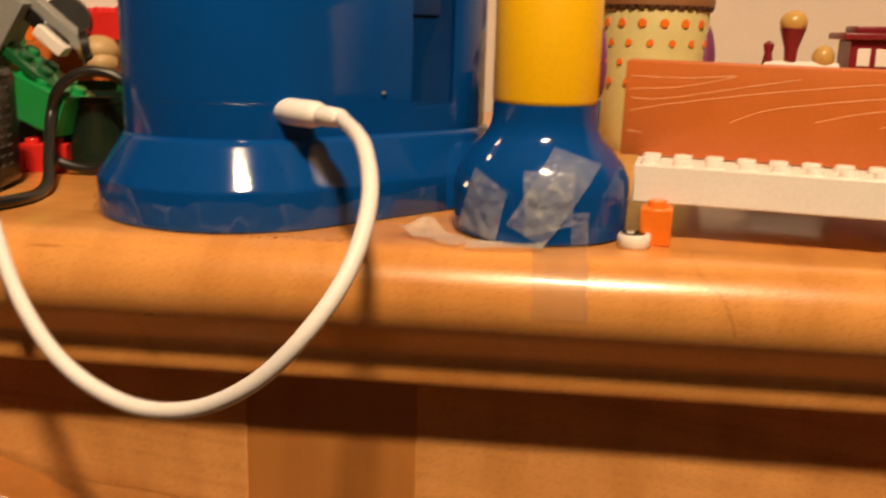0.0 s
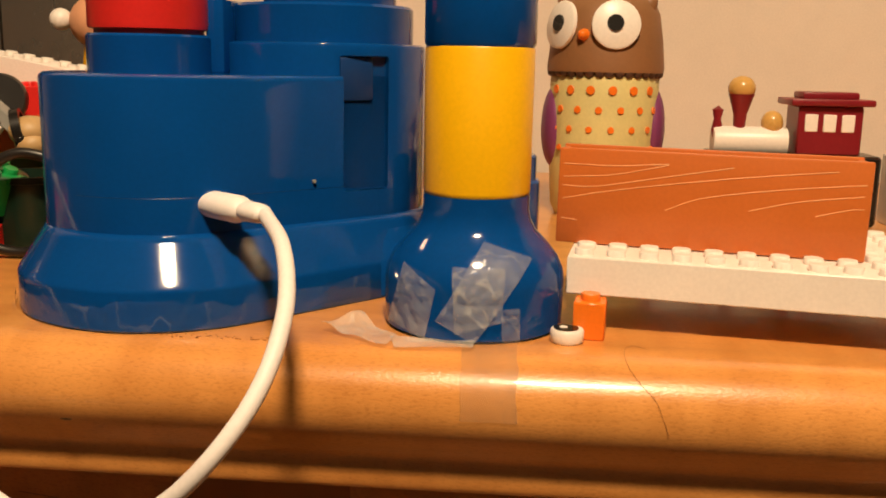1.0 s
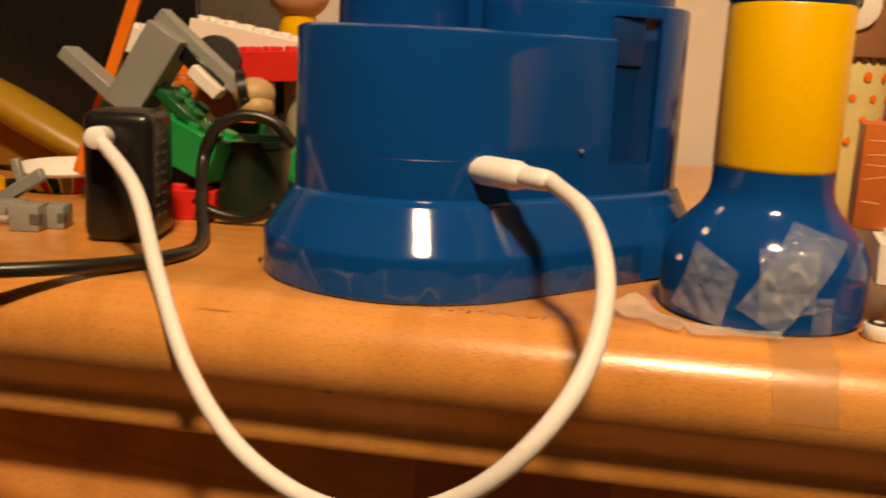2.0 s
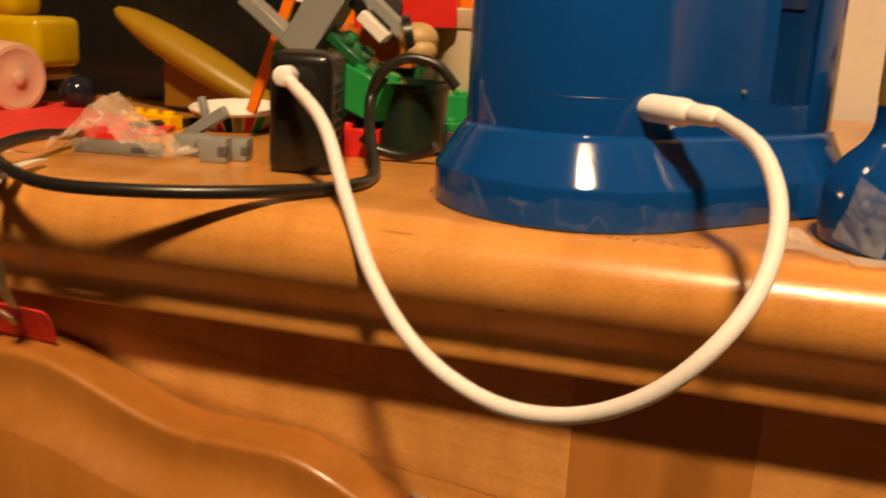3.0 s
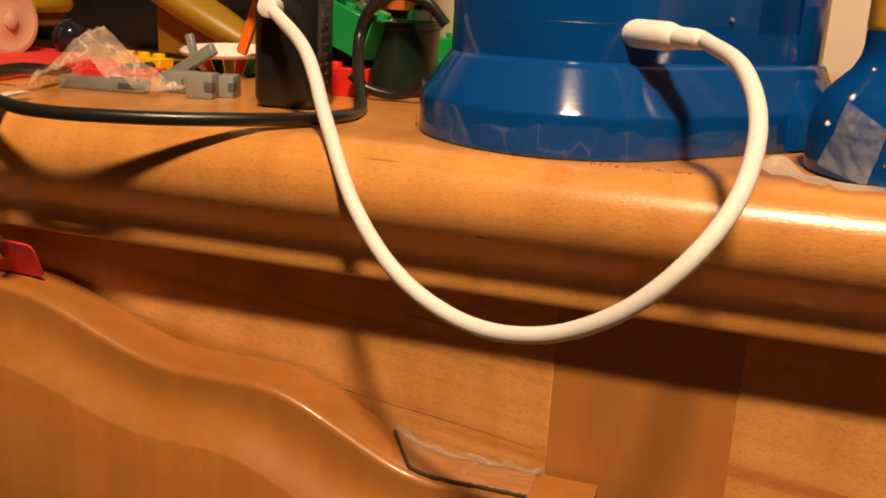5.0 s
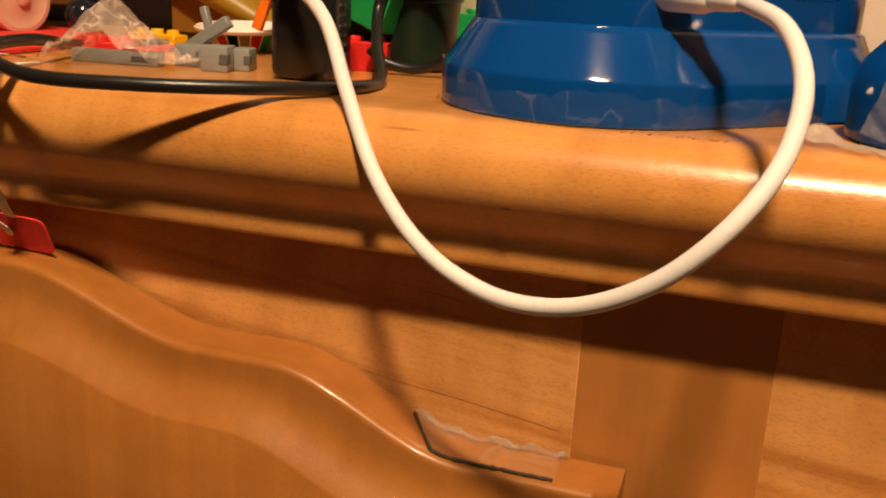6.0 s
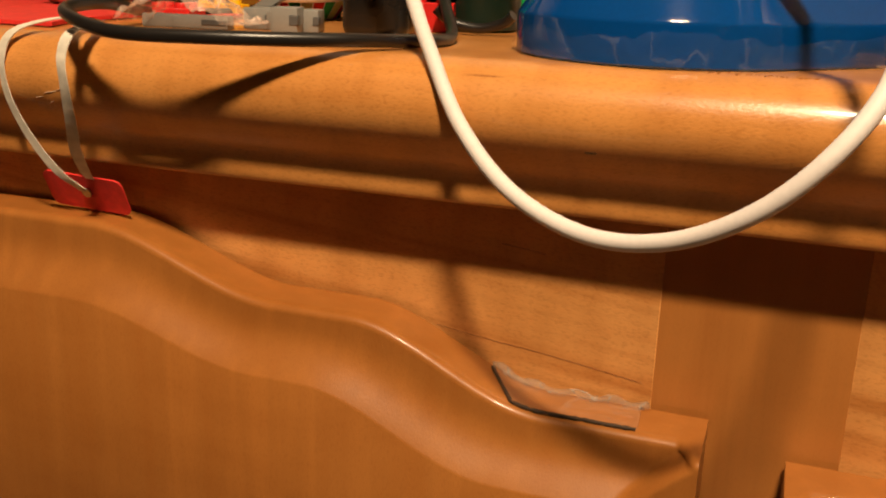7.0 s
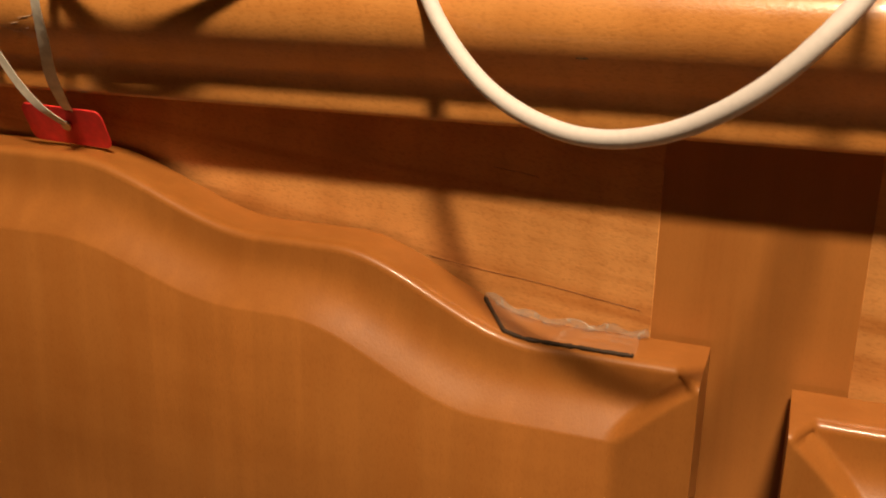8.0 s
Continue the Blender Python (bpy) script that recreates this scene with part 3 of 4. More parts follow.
def foot_tape(quad, lift, seed):
    """A strip of tape pressed round the column's foot; quad in (x, z): top left, top right, bottom right, bottom left."""
    rows = []
    n = 30
    for j in range(n + 1):
        row = []
        for i in range(n + 1):
            u, v = i / n, j / n
            a = Vector(quad[0]).lerp(Vector(quad[1]), u)
            b = Vector(quad[3]).lerp(Vector(quad[2]), u)
            p = a.lerp(b, v)
            if j == 0:  # saw-toothed torn end
                p.y += 0.0004 * (i % 2)
            x, z = p.x, max(0.0004, p.y)
            r = foot_radius(z) + lift + 0.0011 * abs(noise.noise(Vector((x * 260, z * 200, seed)))) + 0.0005 * abs(noise.noise(Vector((x * 700, z * 600, seed))))
            dx = max(-r * 0.97, min(r * 0.97, x - CX))
            row.append((x, CY - math.sqrt(r * r - dx * dx), z))
        rows.append(row)
    return sheet(rows)


def tape_thing(bm, material, label):
    ob = part("adhesive_tape", bm, material, smooth=80)
    return tagged(ob, label, "tape", "tapes round the toys")


tape_thing(foot_tape([(-0.0375, 0.0180), (-0.0290, 0.0130), (-0.0315, 0.0004), (-0.0415, 0.0030)], 0.0003, 1.0), TAPE, "crinkled clear tape on the blue column foot")
tape_thing(foot_tape([(-0.0180, 0.0240), (-0.0062, 0.0200), (-0.0193, 0.0004), (-0.0289, 0.0055)], 0.0003, 2.0), TAPE, "crinkled clear tape on the blue column foot")
tape_thing(foot_tape([(-0.0251, 0.0185), (-0.0125, 0.0183), (-0.0128, 0.0060), (-0.0241, 0.0026)], 0.0007, 3.0), TAPE, "clear tape laid over another strip on the blue foot")
tape_thing(foot_tape([(-0.0130, 0.0087), (-0.0087, 0.0086), (-0.0085, 0.0004), (-0.0128, 0.0004)], 0.0003, 4.0), TAPE, "short saw-edged clear tape on the blue foot")


def edge_tape(x0, x1, y_back, deg_end, wave=0.0):
    """Tape from the top over the rounded front edge."""
    rows = []
    line = [(y_back + (0.2695 - y_back) * k / 8, 0.0004) for k in range(9)]
    line += [(0.2695 + 0.0134 * math.cos(radians(90 + a)), -0.0125 + 0.0129 * math.sin(radians(90 + a))) for a in range(8, deg_end + 1, 8)]
    for j, (y, z) in enumerate(line):
        row = []
        for i in range(11):
            x = x0 + (x1 - x0) * i / 10 + 0.0006 * noise.noise(Vector((y * 300, z * 300, i * 0.05)))
            row.append((x + 0.0012 * j / len(line), y, z + wave * abs(noise.noise(Vector((x * 400, y * 400, 5))))))
        rows.append(row)
    return sheet(rows)


tape_thing(edge_tape(-0.0226, -0.0096, 0.2725, 96, 0.0003), EDGE_TAPE, "frosted tape strip over the rounded wooden edge")


def flat_tape(quad, lift, seed):
    rows = []
    for j in range(13):
        row = []
        for i in range(13):
            a = Vector(quad[0]).lerp(Vector(quad[1]), i / 12)
            b = Vector(quad[3]).lerp(Vector(quad[2]), i / 12)
            p = a.lerp(b, j / 12)
            z = 0.0004 + lift * max(0.0, 0.5 * (i / 12) ** 2 + 0.5 * noise.noise(Vector((p.x * 150, p.y * 150, seed))))
            row.append((p.x, p.y, z))
        rows.append(row)
    return sheet(rows)


tape_thing(flat_tape([(-0.0385, 0.2745), (-0.0490, 0.2850), (-0.0575, 0.2760), (-0.0405, 0.2650)], 0.0045, 2.0), FROST_TAPE, "loose curled tape on the wooden top")
tape_thing(flat_tape([(-0.0400, 0.2740), (-0.0190, 0.2708), (-0.0195, 0.2655), (-0.0380, 0.2650)], 0.0012, 7.0), FROST_TAPE, "loose wrinkled tape on the wooden top")


def rim_tape():
    out = [p for p in hull_two(C1, 0.0406, C2, 0.0377, 90) if p[1] < 0.309]
    rows = []
    for j in range(7):
        row = []
        for k, (x, y) in enumerate(out):
            top = 0.0075 + 0.0030 * noise.noise(Vector((k * 0.17, 1.5, 0))) + 0.001 * noise.noise(Vector((k * 0.6, 7, 0)))
            f = 0.0004 + 0.0009 * abs(noise.noise(Vector((k * 0.8, j * 1.2, 3))))
            c = Vector((x - C1[0], y - C1[1])).normalized()
            row.append((x + c.x * f, y + c.y * f, 0.0003 + top * (1 - j / 6)))
        rows.append(row)
    # the sticky lower border turns out on to the wood
    rows.append([(x + 0.0012 * (x - C1[0]) / 0.042, y - 0.0012, 0.0004) for x, y in out])
    return sheet(rows)


tape_thing(rim_tape(), RIM_TAPE, "clear tape round the foot of the blue toy")

# ---- small things on the top ----
eye = thing("round_eye_tile", "white round tile printed with a black eye", "toy tile", (0.0030, 0.2770, 0))
tile = part("tile", lathe([(0.0037, 0), (0.0041, 0.0005), (0.0041, 0.0030), (0.0038, 0.0034), (0, 0.0034)], n=32), WHITE, eye)
part("pupil", lathe([(0.0031, 0.0034), (0.0031, 0.00355), (0, 0.00355)], -0.0003, 0.0002, n=28), BLACK, tile, "black printed pupil")
part("glint", lathe([(0.0010, 0.0035), (0.0010, 0.0037), (0, 0.0037)], -0.0009, 0.0004, n=16), WHITE, tile)

for pts in ([(0.0013, 0.0211), (0.015, 0.0211), (0.029, 0.0222)], [(0.0013, 0.0176), (0.015, 0.0188), (0.029, 0.0219)],
            [(0.0013, 0.0153), (0.0105, 0.0155), (0.0273, 0.0186), (0.0458, 0.0221)], [(0.0013, 0.0118), (0.016, 0.0148), (0.044, 0.0191), (0.0715, 0.0224)],
            [(0.0287, 0.0101), (0.0385, 0.0139), (0.058, 0.0171), (0.0785, 0.0194)], [(0.0503, 0.0113), (0.0624, 0.0143), (0.0782, 0.0165)],
            [(0.0668, 0.0109), (0.075, 0.0130), (0.0785, 0.0133)], [(0.0013, 0.0066), (0.0056, 0.0062)]):
    part("grain_line", tube(curve_points([(x, 0.0, z) for x, z in pts], 8), 0.00013, 6), GRAIN_LINE, front, "pale printed grain line")

# blue turret behind the column
turret = thing("toy_turret", "small stepped blue plastic turret behind the column", "toy", (-0.0150, 0.3370, 0))
part("lower", lathe([(0.0112, 0), (0.0112, 0.0318), (0.0106, 0.0325), (0, 0.0325)], n=40), BLUE, turret)
part("upper", lathe([(0.0100, 0.0323), (0.0100, 0.0392), (0.0094, 0.0398), (0, 0.0398)], n=40), BLUE, turret)

# ---- black lead ----
black_lead = thing("black_cable", "thick black rubber cable looping over the top's edge", "cable", (0, 0, 0))
LOOP = [(-0.2480, 0.4000, 0.0019), (-0.2700, 0.3900, 0.0019), (-0.2820, 0.3600, 0.0019), (-0.2790, 0.3200, 0.0035), (-0.2686, 0.2832, 0.0077), (-0.2586, 0.2547, 0.0070),
        (-0.2353, 0.2432, 0.0033), (-0.2062, 0.2473, 0.0029), (-0.1801, 0.2638, 0.0027), (-0.1668, 0.2860, 0.0020), (-0.1680, 0.3080, 0.0022), (-0.1780, 0.3300, 0.0100),
        (-0.1830, 0.3420, 0.0200), (-0.1800, 0.3430, 0.0290), (-0.1720, 0.3450, 0.0345), (-0.1620, 0.3470, 0.0330), (-0.1550, 0.3480, 0.0260)]
part("cord", tube(curve_points(LOOP, 12), 0.0018, 14), BLACK_RUBBER, black_lead)
HOOK = [(-0.1860, 0.3430, 0.0080), (-0.1810, 0.3440, 0.0040), (-0.1720, 0.3450, 0.0022), (-0.1640, 0.3450, 0.0040), (-0.1600, 0.3440, 0.0068)]
part("cord", tube(curve_points(HOOK, 12), 0.0017, 14), BLACK_RUBBER, black_lead)

# ---- ribbons, tag and card ----
def ribbon(ctrl, width):
    pts = curve_points(ctrl, 10)
    rows = []
    for i, q in enumerate(pts):
        tw = 0.25 * math.sin(i * 0.13)
        rows.append([q + Vector((math.cos(tw), math.sin(tw), 0)) * width * k for k in (-0.5, -0.25, 0, 0.25, 0.5)])
    return sheet(rows, 0.0003)


tag = thing("gift_tag", "red card tag hanging on white ribbons behind the drawer", "tag", (0, 0, 0))
tag_bm = box(-0.0142, 0.0142, 0.0, 0.0006, -0.0063, 0.0063)
bmesh.ops.bevel(tag_bm, geom=[e for e in tag_bm.edges if abs(e.verts[0].co.y - e.verts[1].co.y) > 0.0004], offset=0.0024, segments=4, profile=0.5, affect="EDGES")
card = part("card", tag_bm, RED_CARD, tag)
card.matrix_basis = pose(-0.2685, 0.2690, -0.0470, 25, 2.0, 0)
part("eyelet", lathe([(0.0008, 0), (0.0016, 0), (0.0016, 0.0005), (0.0008, 0.0005)], n=20, m=pose(-0.2676, 0.2684, -0.0466, 115, 0, 0)), BRASS, tag, "small metal eyelet")
part("ribbon", ribbon([(-0.2600, 0.2760, 0.0020), (-0.2570, 0.2640, 0.0026), (-0.2530, 0.2500, 0.0016), (-0.2514, 0.2440, -0.0040), (-0.2510, 0.2438, -0.0115), (-0.2539, 0.2483, -0.0213), (-0.2584, 0.2543, -0.0302), (-0.2623, 0.2620, -0.0385), (-0.2660, 0.2690, -0.0430)], 0.0034), RIBBON, tag, "white satin ribbon")
part("ribbon", ribbon([(-0.2680, 0.2800, 0.0030), (-0.2720, 0.2710, 0.0042), (-0.2817, 0.2606, 0.0006), (-0.2842, 0.2568, -0.0076), (-0.2821, 0.2565, -0.0189), (-0.2777, 0.2590, -0.0304), (-0.2728, 0.2628, -0.0400), (-0.2680, 0.2676, -0.0462)], 0.0030), RIBBON, tag, "white satin ribbon")

sheet_bm = bmesh.new()
outline = [(-0.2850, 0.2790), (-0.2960, 0.3020), (-0.2990, 0.3431), (-0.2849, 0.3425), (-0.2686, 0.3531), (-0.2750, 0.3700), (-0.3173, 0.3880), (-0.3507, 0.4053), (-0.4300, 0.4100), (-0.4500, 0.2750)]
vs = [sheet_bm.verts.new((x, y, 0.0004)) for x, y in outline]
f = sheet_bm.faces.new(vs)
ex = bmesh.ops.extrude_face_region(sheet_bm, geom=[f])
for v in ex["geom"]:
    if isinstance(v, bmesh.types.BMVert):
        v.co.z += 0.0012
tagged(part("red_card_sheet", sheet_bm, RED_CARD, smooth=0), "sheet of bright red card lying on the wood", "card")


def crumple():
    rows = []
    for j in range(17):
        row = []
        for i in range(25):
            u, v = i / 24, j / 16
            x = -0.2700 + 0.0385 * u + 0.0012 * noise.noise(Vector((u * 7, v * 7, 1)))
            y = 0.2920 + 0.0130 * u + 0.0190 * (v - 0.3)
            hgt = 0.0165 * max(0.0, 1 - abs(u - 0.42) / 0.42) ** 0.8 * (0.55 + 0.6 * math.sin(math.pi * v))
            row.append((x, y, max(0.0022, 0.0022 + hgt + 0.0032 * noise.noise(Vector((u * 9, v * 8, 4))))))
        rows.append(row)
    return sheet(rows, 0.0001)


tagged(part("plastic_wrapper", crumple(), FILM, smooth=25), "crumpled clear plastic wrapper lying on the wood", "wrapper")


# small drawer-top tape with dirty borders
patch = thing("tape_patch", "clear tape stuck on the drawer edge with dirty borders", "tape", (0, 0, 0))


def patch_sheet():
    rows = []
    for j in range(7):
        row = []
        for i in range(25):
            u, v = i / 24, j / 6
            x = -0.1330 + 0.0330 * u - 0.0090 * v + 0.0080 * u * v
            y = 0.2652 + 0.0130 * v
            row.append((x, y, wave_top(x) + 0.0004 + (0.0022 * abs(noise.noise(Vector((u * 8, 2, 0)))) + 0.0004 if j == 6 else 0)))
        rows.append(row)
    return sheet(rows, 0.0002)


part("film", patch_sheet(), clear("drawer_tape", (0.80, 0.74, 0.66), 0.12, 0.028, 4.0), patch)
part("dirty_border", tube([Vector((-0.1330 + 0.0325 * k / 40, 0.2652 + 0.0004 * noise.noise(Vector((k * 0.4, 5, 0))), wave_top(-0.1330 + 0.0325 * k / 40) + 0.0004)) for k in range(41)], [0.00052 + 0.00034 * noise.noise(Vector((k * 0.55, 1, 3))) for k in range(41)], 8), SMOKE, patch, "dark dirty tape border")
part("dirty_border", tube([Vector((-0.1330 - 0.0092 * k / 12, 0.2652 + 0.0125 * k / 12, wave_top(-0.1330 - 0.0092 * k / 12) + 0.0004)) for k in range(13)], [0.00050 + 0.00035 * noise.noise(Vector((k * 0.6, 7, 3))) for k in range(13)], 8), SMOKE, patch, "dark dirty tape border")
part("raised_border", tube([Vector((-0.1422 + 0.0430 * k / 20, 0.2780, wave_top(-0.1422 + 0.0430 * k / 20) + 0.0012 + 0.0007 * math.sin(k * 1.3))) for k in range(21)], [0.0006 + 0.0006 * abs(math.sin(k * 0.9)) for k in range(21)], 8), DUSTY_TAPE, patch, "dusty curled tape border")

# ---- clutter behind the adapter ----
def slab(x, y, z, l, d, h, tilt, turn=0.0):
    """Pose and size of a bar that leans in the upright plane."""
    return box(-l / 2, l / 2, -d / 2, d / 2, -h / 2, h / 2, 0.0004, 1, Matrix.Translation((x, y, z)) @ Matrix.Rotation(radians(turn), 4, "Z") @ Matrix.Rotation(radians(tilt), 4, "Y"))


bracket = thing("toy_bracket", "grey plastic toy bracket leaning on a heap of bricks", "toy part", (0, 0, 0))
bracket.matrix_world = pose(-0.0095, 0, 0.0010)
part("arm", slab(-0.2135, 0.352, 0.0420, 0.028, 0.009, 0.0045, 37), GREY, bracket)
part("plate", slab(-0.1965, 0.353, 0.0455, 0.030, 0.012, 0.0125, -58), GREY, bracket)
part("arm", slab(-0.1800, 0.356, 0.0520, 0.036, 0.006, 0.0046, 40), GREY, bracket)
part("arm", slab(-0.1765, 0.352, 0.0430, 0.012, 0.006, 0.0042, 40), WHITE, bracket, "off-white arm")
# solid black bar: the shade between the arms, put in as colour
part("slot_shade", slab(-0.1800, 0.3545, 0.0472, 0.020, 0.004, 0.0050, 40), BLACK, bracket, "black bar standing for the shade between the arms")
part("strut", slab(-0.2015, 0.350, 0.0170, 0.034, 0.006, 0.0060, 88), DARK_GREY, bracket)

strap = tagged(part("orange_strip", slab(-0.2275, 0.366, 0.0431, 0.0711, 0.002, 0.0042, -69.6), ORANGE), "thin orange plastic strip leaning on the bricks", "toy part")

heap_things = [
    ("toy_brick", 2, 3, 0.0096, GREEN, "bright green building brick in the heap", pose(-0.2290, 0.361, 0.0330, 15, 24, 12)),
    ("toy_brick", 3, 2, 0.0140, GREEN, "bright green building brick tilted in the heap", pose(-0.2060, 0.350, 0.0205, 0, 20, -12)),
    ("toy_brick", 4, 1, 0.0032, DARK_GREEN, "flat dark green building plate leaning in the heap", pose(-0.2080, 0.349, 0.0430, 0, 38, 0)),
    ("toy_brick", 4, 1, 0.0064, GREEN, "bright green building bricks leaning in the heap", pose(-0.2050, 0.356, 0.0370, 0, 38, 0)),
    ("toy_brick", 2, 2, 0.0096, RED, "small red building brick beside the black adapter", pose(-0.1975, 0.3450, 0.0000, 0, 0, 12)),
    ("toy_brick", 4, 3, 0.0200, BLACK, "black building brick at the bottom of the heap", pose(-0.2080, 0.356, 0.0000, 0, 0, 3)),
    ("toy_brick", 3, 2, 0.0030, GREEN, "green toothed plate lying by the heap", pose(-0.1900, 0.392, 0.0062, 0, 0, -8)),
    ("toy_brick", 3, 2, 0.0096, GREEN, "bright green building brick lying by the bucket", pose(-0.1850, 0.3900, 0.0092, 0, 0, 24)),
    ("toy_brick", 4, 3, 0.0062, DARK_GREY, "dark grey building brick under a green plate", pose(-0.1850, 0.388, 0.0000, 0, 0, -4)),
    ("toy_brick", 5, 3, 0.0110, RED, "red building brick with studs on the heap", pose(-0.2110, 0.395, 0.0420, 0, -3, 10)),
    ("toy_brick", 4, 4, 0.0140, BROWN_ORANGE, "reddish brown building brick in the heap", pose(-0.2190, 0.393, 0.0280, 0, 0, 8)),
    ("toy_brick", 4, 4, 0.0140, DARK_GREEN, "dark green building brick in the heap", pose(-0.2190, 0.404, 0.0140, 0, 0, 2)),
    ("toy_brick", 4, 4, 0.0140, DARK_GREY, "dark building brick at the bottom of the heap", pose(-0.2190, 0.404, 0.0000, 0, 0, 4)),
    ("toy_brick", 5, 2, 0.0100, ORANGE, "orange building brick on the heap", pose(-0.2370, 0.412, 0.0420, 0, 8, 6)),
    ("toy_brick", 4, 4, 0.0420, DARK_GREEN, "stacked dark green building bricks in the heap", pose(-0.2440, 0.410, 0.0000, 0, 0, 0)),
    ("toy_brick", 6, 2, 0.0100, WHITE, "white building brick with studs on the heap", pose(-0.2290, 0.428, 0.0560, 0, 9, -4)),
    ("toy_brick", 3, 2, 0.0100, WHITE, "white building brick with studs on the heap", pose(-0.2520, 0.416, 0.0520, 0, 10, 12)),
    ("toy_brick", 4, 2, 0.0550, BROWN_ORANGE, "stacked brown building bricks in the heap", pose(-0.2300, 0.430, 0.0000, 0, 0, -4)),
    ("toy_brick", 2, 2, 0.0100, ORANGE, "orange building brick on top of the heap", pose(-0.1770, 0.416, 0.0518, 0, 0, -4)),
]
for name, nx, ny, h, mat, label, m in heap_things:
    brick(name, nx, ny, h, mat, label, m, group="bricks of the heap")

tub = thing("plastic_tub", "pale milky plastic tub standing behind the bricks", "tub", (-0.1690, 0.4220, 0))
pot = part("pot", lathe([(0.0135, 0), (0.0142, 0.0010), (0.0158, 0.0460), (0.0152, 0.0460), (0.0136, 0.0020), (0, 0.0020)], n=40), plastic("milky_plastic", (0.70, 0.56, 0.40), 0.3), tub)
part("lid", lathe([(0.0164, 0.0440), (0.0168, 0.0450), (0.0168, 0.0510), (0.0160, 0.0518), (0, 0.0518)], n=40), plastic("milky_lid_plastic", (0.62, 0.46, 0.30), 0.35), pot, "rimmed pale lid")
wheel = thing("toy_roller", "lumpy tan toy head with a black band", "toy", (-0.1710, 0.3540, 0.0400))
part("head", ball(0.0068, Matrix.Translation((0, 0, 0.001)) @ Matrix.Diagonal((1, 1, 0.86, 1)), 0.9), TAN, wheel)
part("jaw", ball(0.0056, Matrix.Translation((0.0016, -0.002, -0.0030)), 0.8), TAN, wheel)
part("band", lathe([(0.0060, -0.0016), (0.0074, -0.0014), (0.0074, 0.0014), (0.0060, 0.0016), (0.0060, -0.0016)], n=32, m=pose(-0.0030, -0.0010, 0.0012, 0, 78, 20)), BLACK, wheel, "black band")
# small black ball that shows as a round spot
part("eye", ball(0.0016, Matrix.Translation((-0.0002, -0.0062, -0.0008)), 1, 12), BLACK, wheel, "black round spot")
bucket = thing("toy_bucket", "blackish green plastic bucket standing on the chest", "toy", (-0.1790, 0.3680, 0))
part("pail", lathe([(0.0120, 0), (0.0135, 0.0010), (0.0150, 0.0230), (0.0158, 0.0235), (0.0158, 0.0255), (0.0145, 0.0255), (0.0130, 0.0040), (0, 0.0040)], n=40), plastic("bottle_green_plastic", (0.006, 0.020, 0.012), 0.3), bucket)
tyre = thing("toy_hoop", "black rubber toy hoop with a pale centre", "toy")
tyre.matrix_world = pose(-0.1965, 0.3830, 0.0500) @ Matrix.Scale(0.78, 4)
part("tyre", lathe([(0.0070, -0.004), (0.0105, -0.004), (0.0115, -0.002), (0.0115, 0.002), (0.0105, 0.004), (0.0070, 0.004)], n=32, m=pose(0, 0, 0, 80, 0, 20)), BLACK_RUBBER, tyre)
part("rim", lathe([(0.0070, -0.003), (0.0070, 0.003), (0.004, 0.002), (0, 0.002)], n=24, m=pose(0, 0, 0, 80, 0, 20)), TAN, tyre)

# grey connectors
for x, y, l, d, h, turn, label in ((-0.2370, 0.3210, 0.011, 0.008, 0.0068, 4, "grey plastic toy connector lying on the wood"), (-0.2236, 0.3125, 0.0088, 0.008, 0.0078, 10, "grey plastic toy connector with a dark block for its hollow end"), (-0.2190, 0.3200, 0.0060, 0.009, 0.0070, 14, "small grey plastic toy connector"), (-0.2290, 0.3190, 0.0070, 0.008, 0.0060, -12, "small grey plastic toy connector"), (-0.2305, 0.3290, 0.0100, 0.007, 0.0050, 20, "grey plastic toy connector lying on the wood"), (-0.2570, 0.3080, 0.030, 0.005, 0.0042, 6, "flat grey plastic toy beam")):
    c = thing("toy_connector", label, "toy part", (x, y, 0), turn, "grey connectors")
    part("body", box(-l / 2, l / 2, -d / 2, d / 2, 0, h, 0.0006, 2), GREY, c)
    # darker block set into the side for the shade of a hollow; nothing is cut
    part("notch_shade", box(l * 0.2, l * 0.5 + 0.0002, -d * 0.5 - 0.0003, -d * 0.2, h * 0.3, h * 0.7, 0.0002, 1), DARK_GREY, c)
rod = thing("toy_rod", "grey plastic toy lever leaning on the connectors", "toy part", (-0.2330, 0.3290, 0))
part("lever", slab(-0.004, 0, 0.0095, 0.018, 0.003, 0.0040, -32), GREY, rod)
part("pin", slab(-0.0045, 0, 0.0135, 0.010, 0.0025, 0.0025, 75), GREY, rod)

TEAL = plastic("teal_plastic", (0.01, 0.30, 0.32), 0.3)
brick("toy_brick", 2, 2, 0.0052, RED, "flat red building plate behind the wrapper", pose(-0.2800, 0.3160, 0.0, 0, 0, 14), group="bricks of the heap")
brick("toy_brick", 1, 1, 0.0032, TEAL, "tiny teal building plate behind the wrapper", pose(-0.2790, 0.3330, 0.0, 0, 0, 20), group="bricks of the heap")
brick("toy_brick", 3, 1, 0.0050, YELLOW, "yellow building plate behind the wrapper", pose(-0.3000, 0.3720, 0.0, 0, 0, -10), group="bricks of the heap")

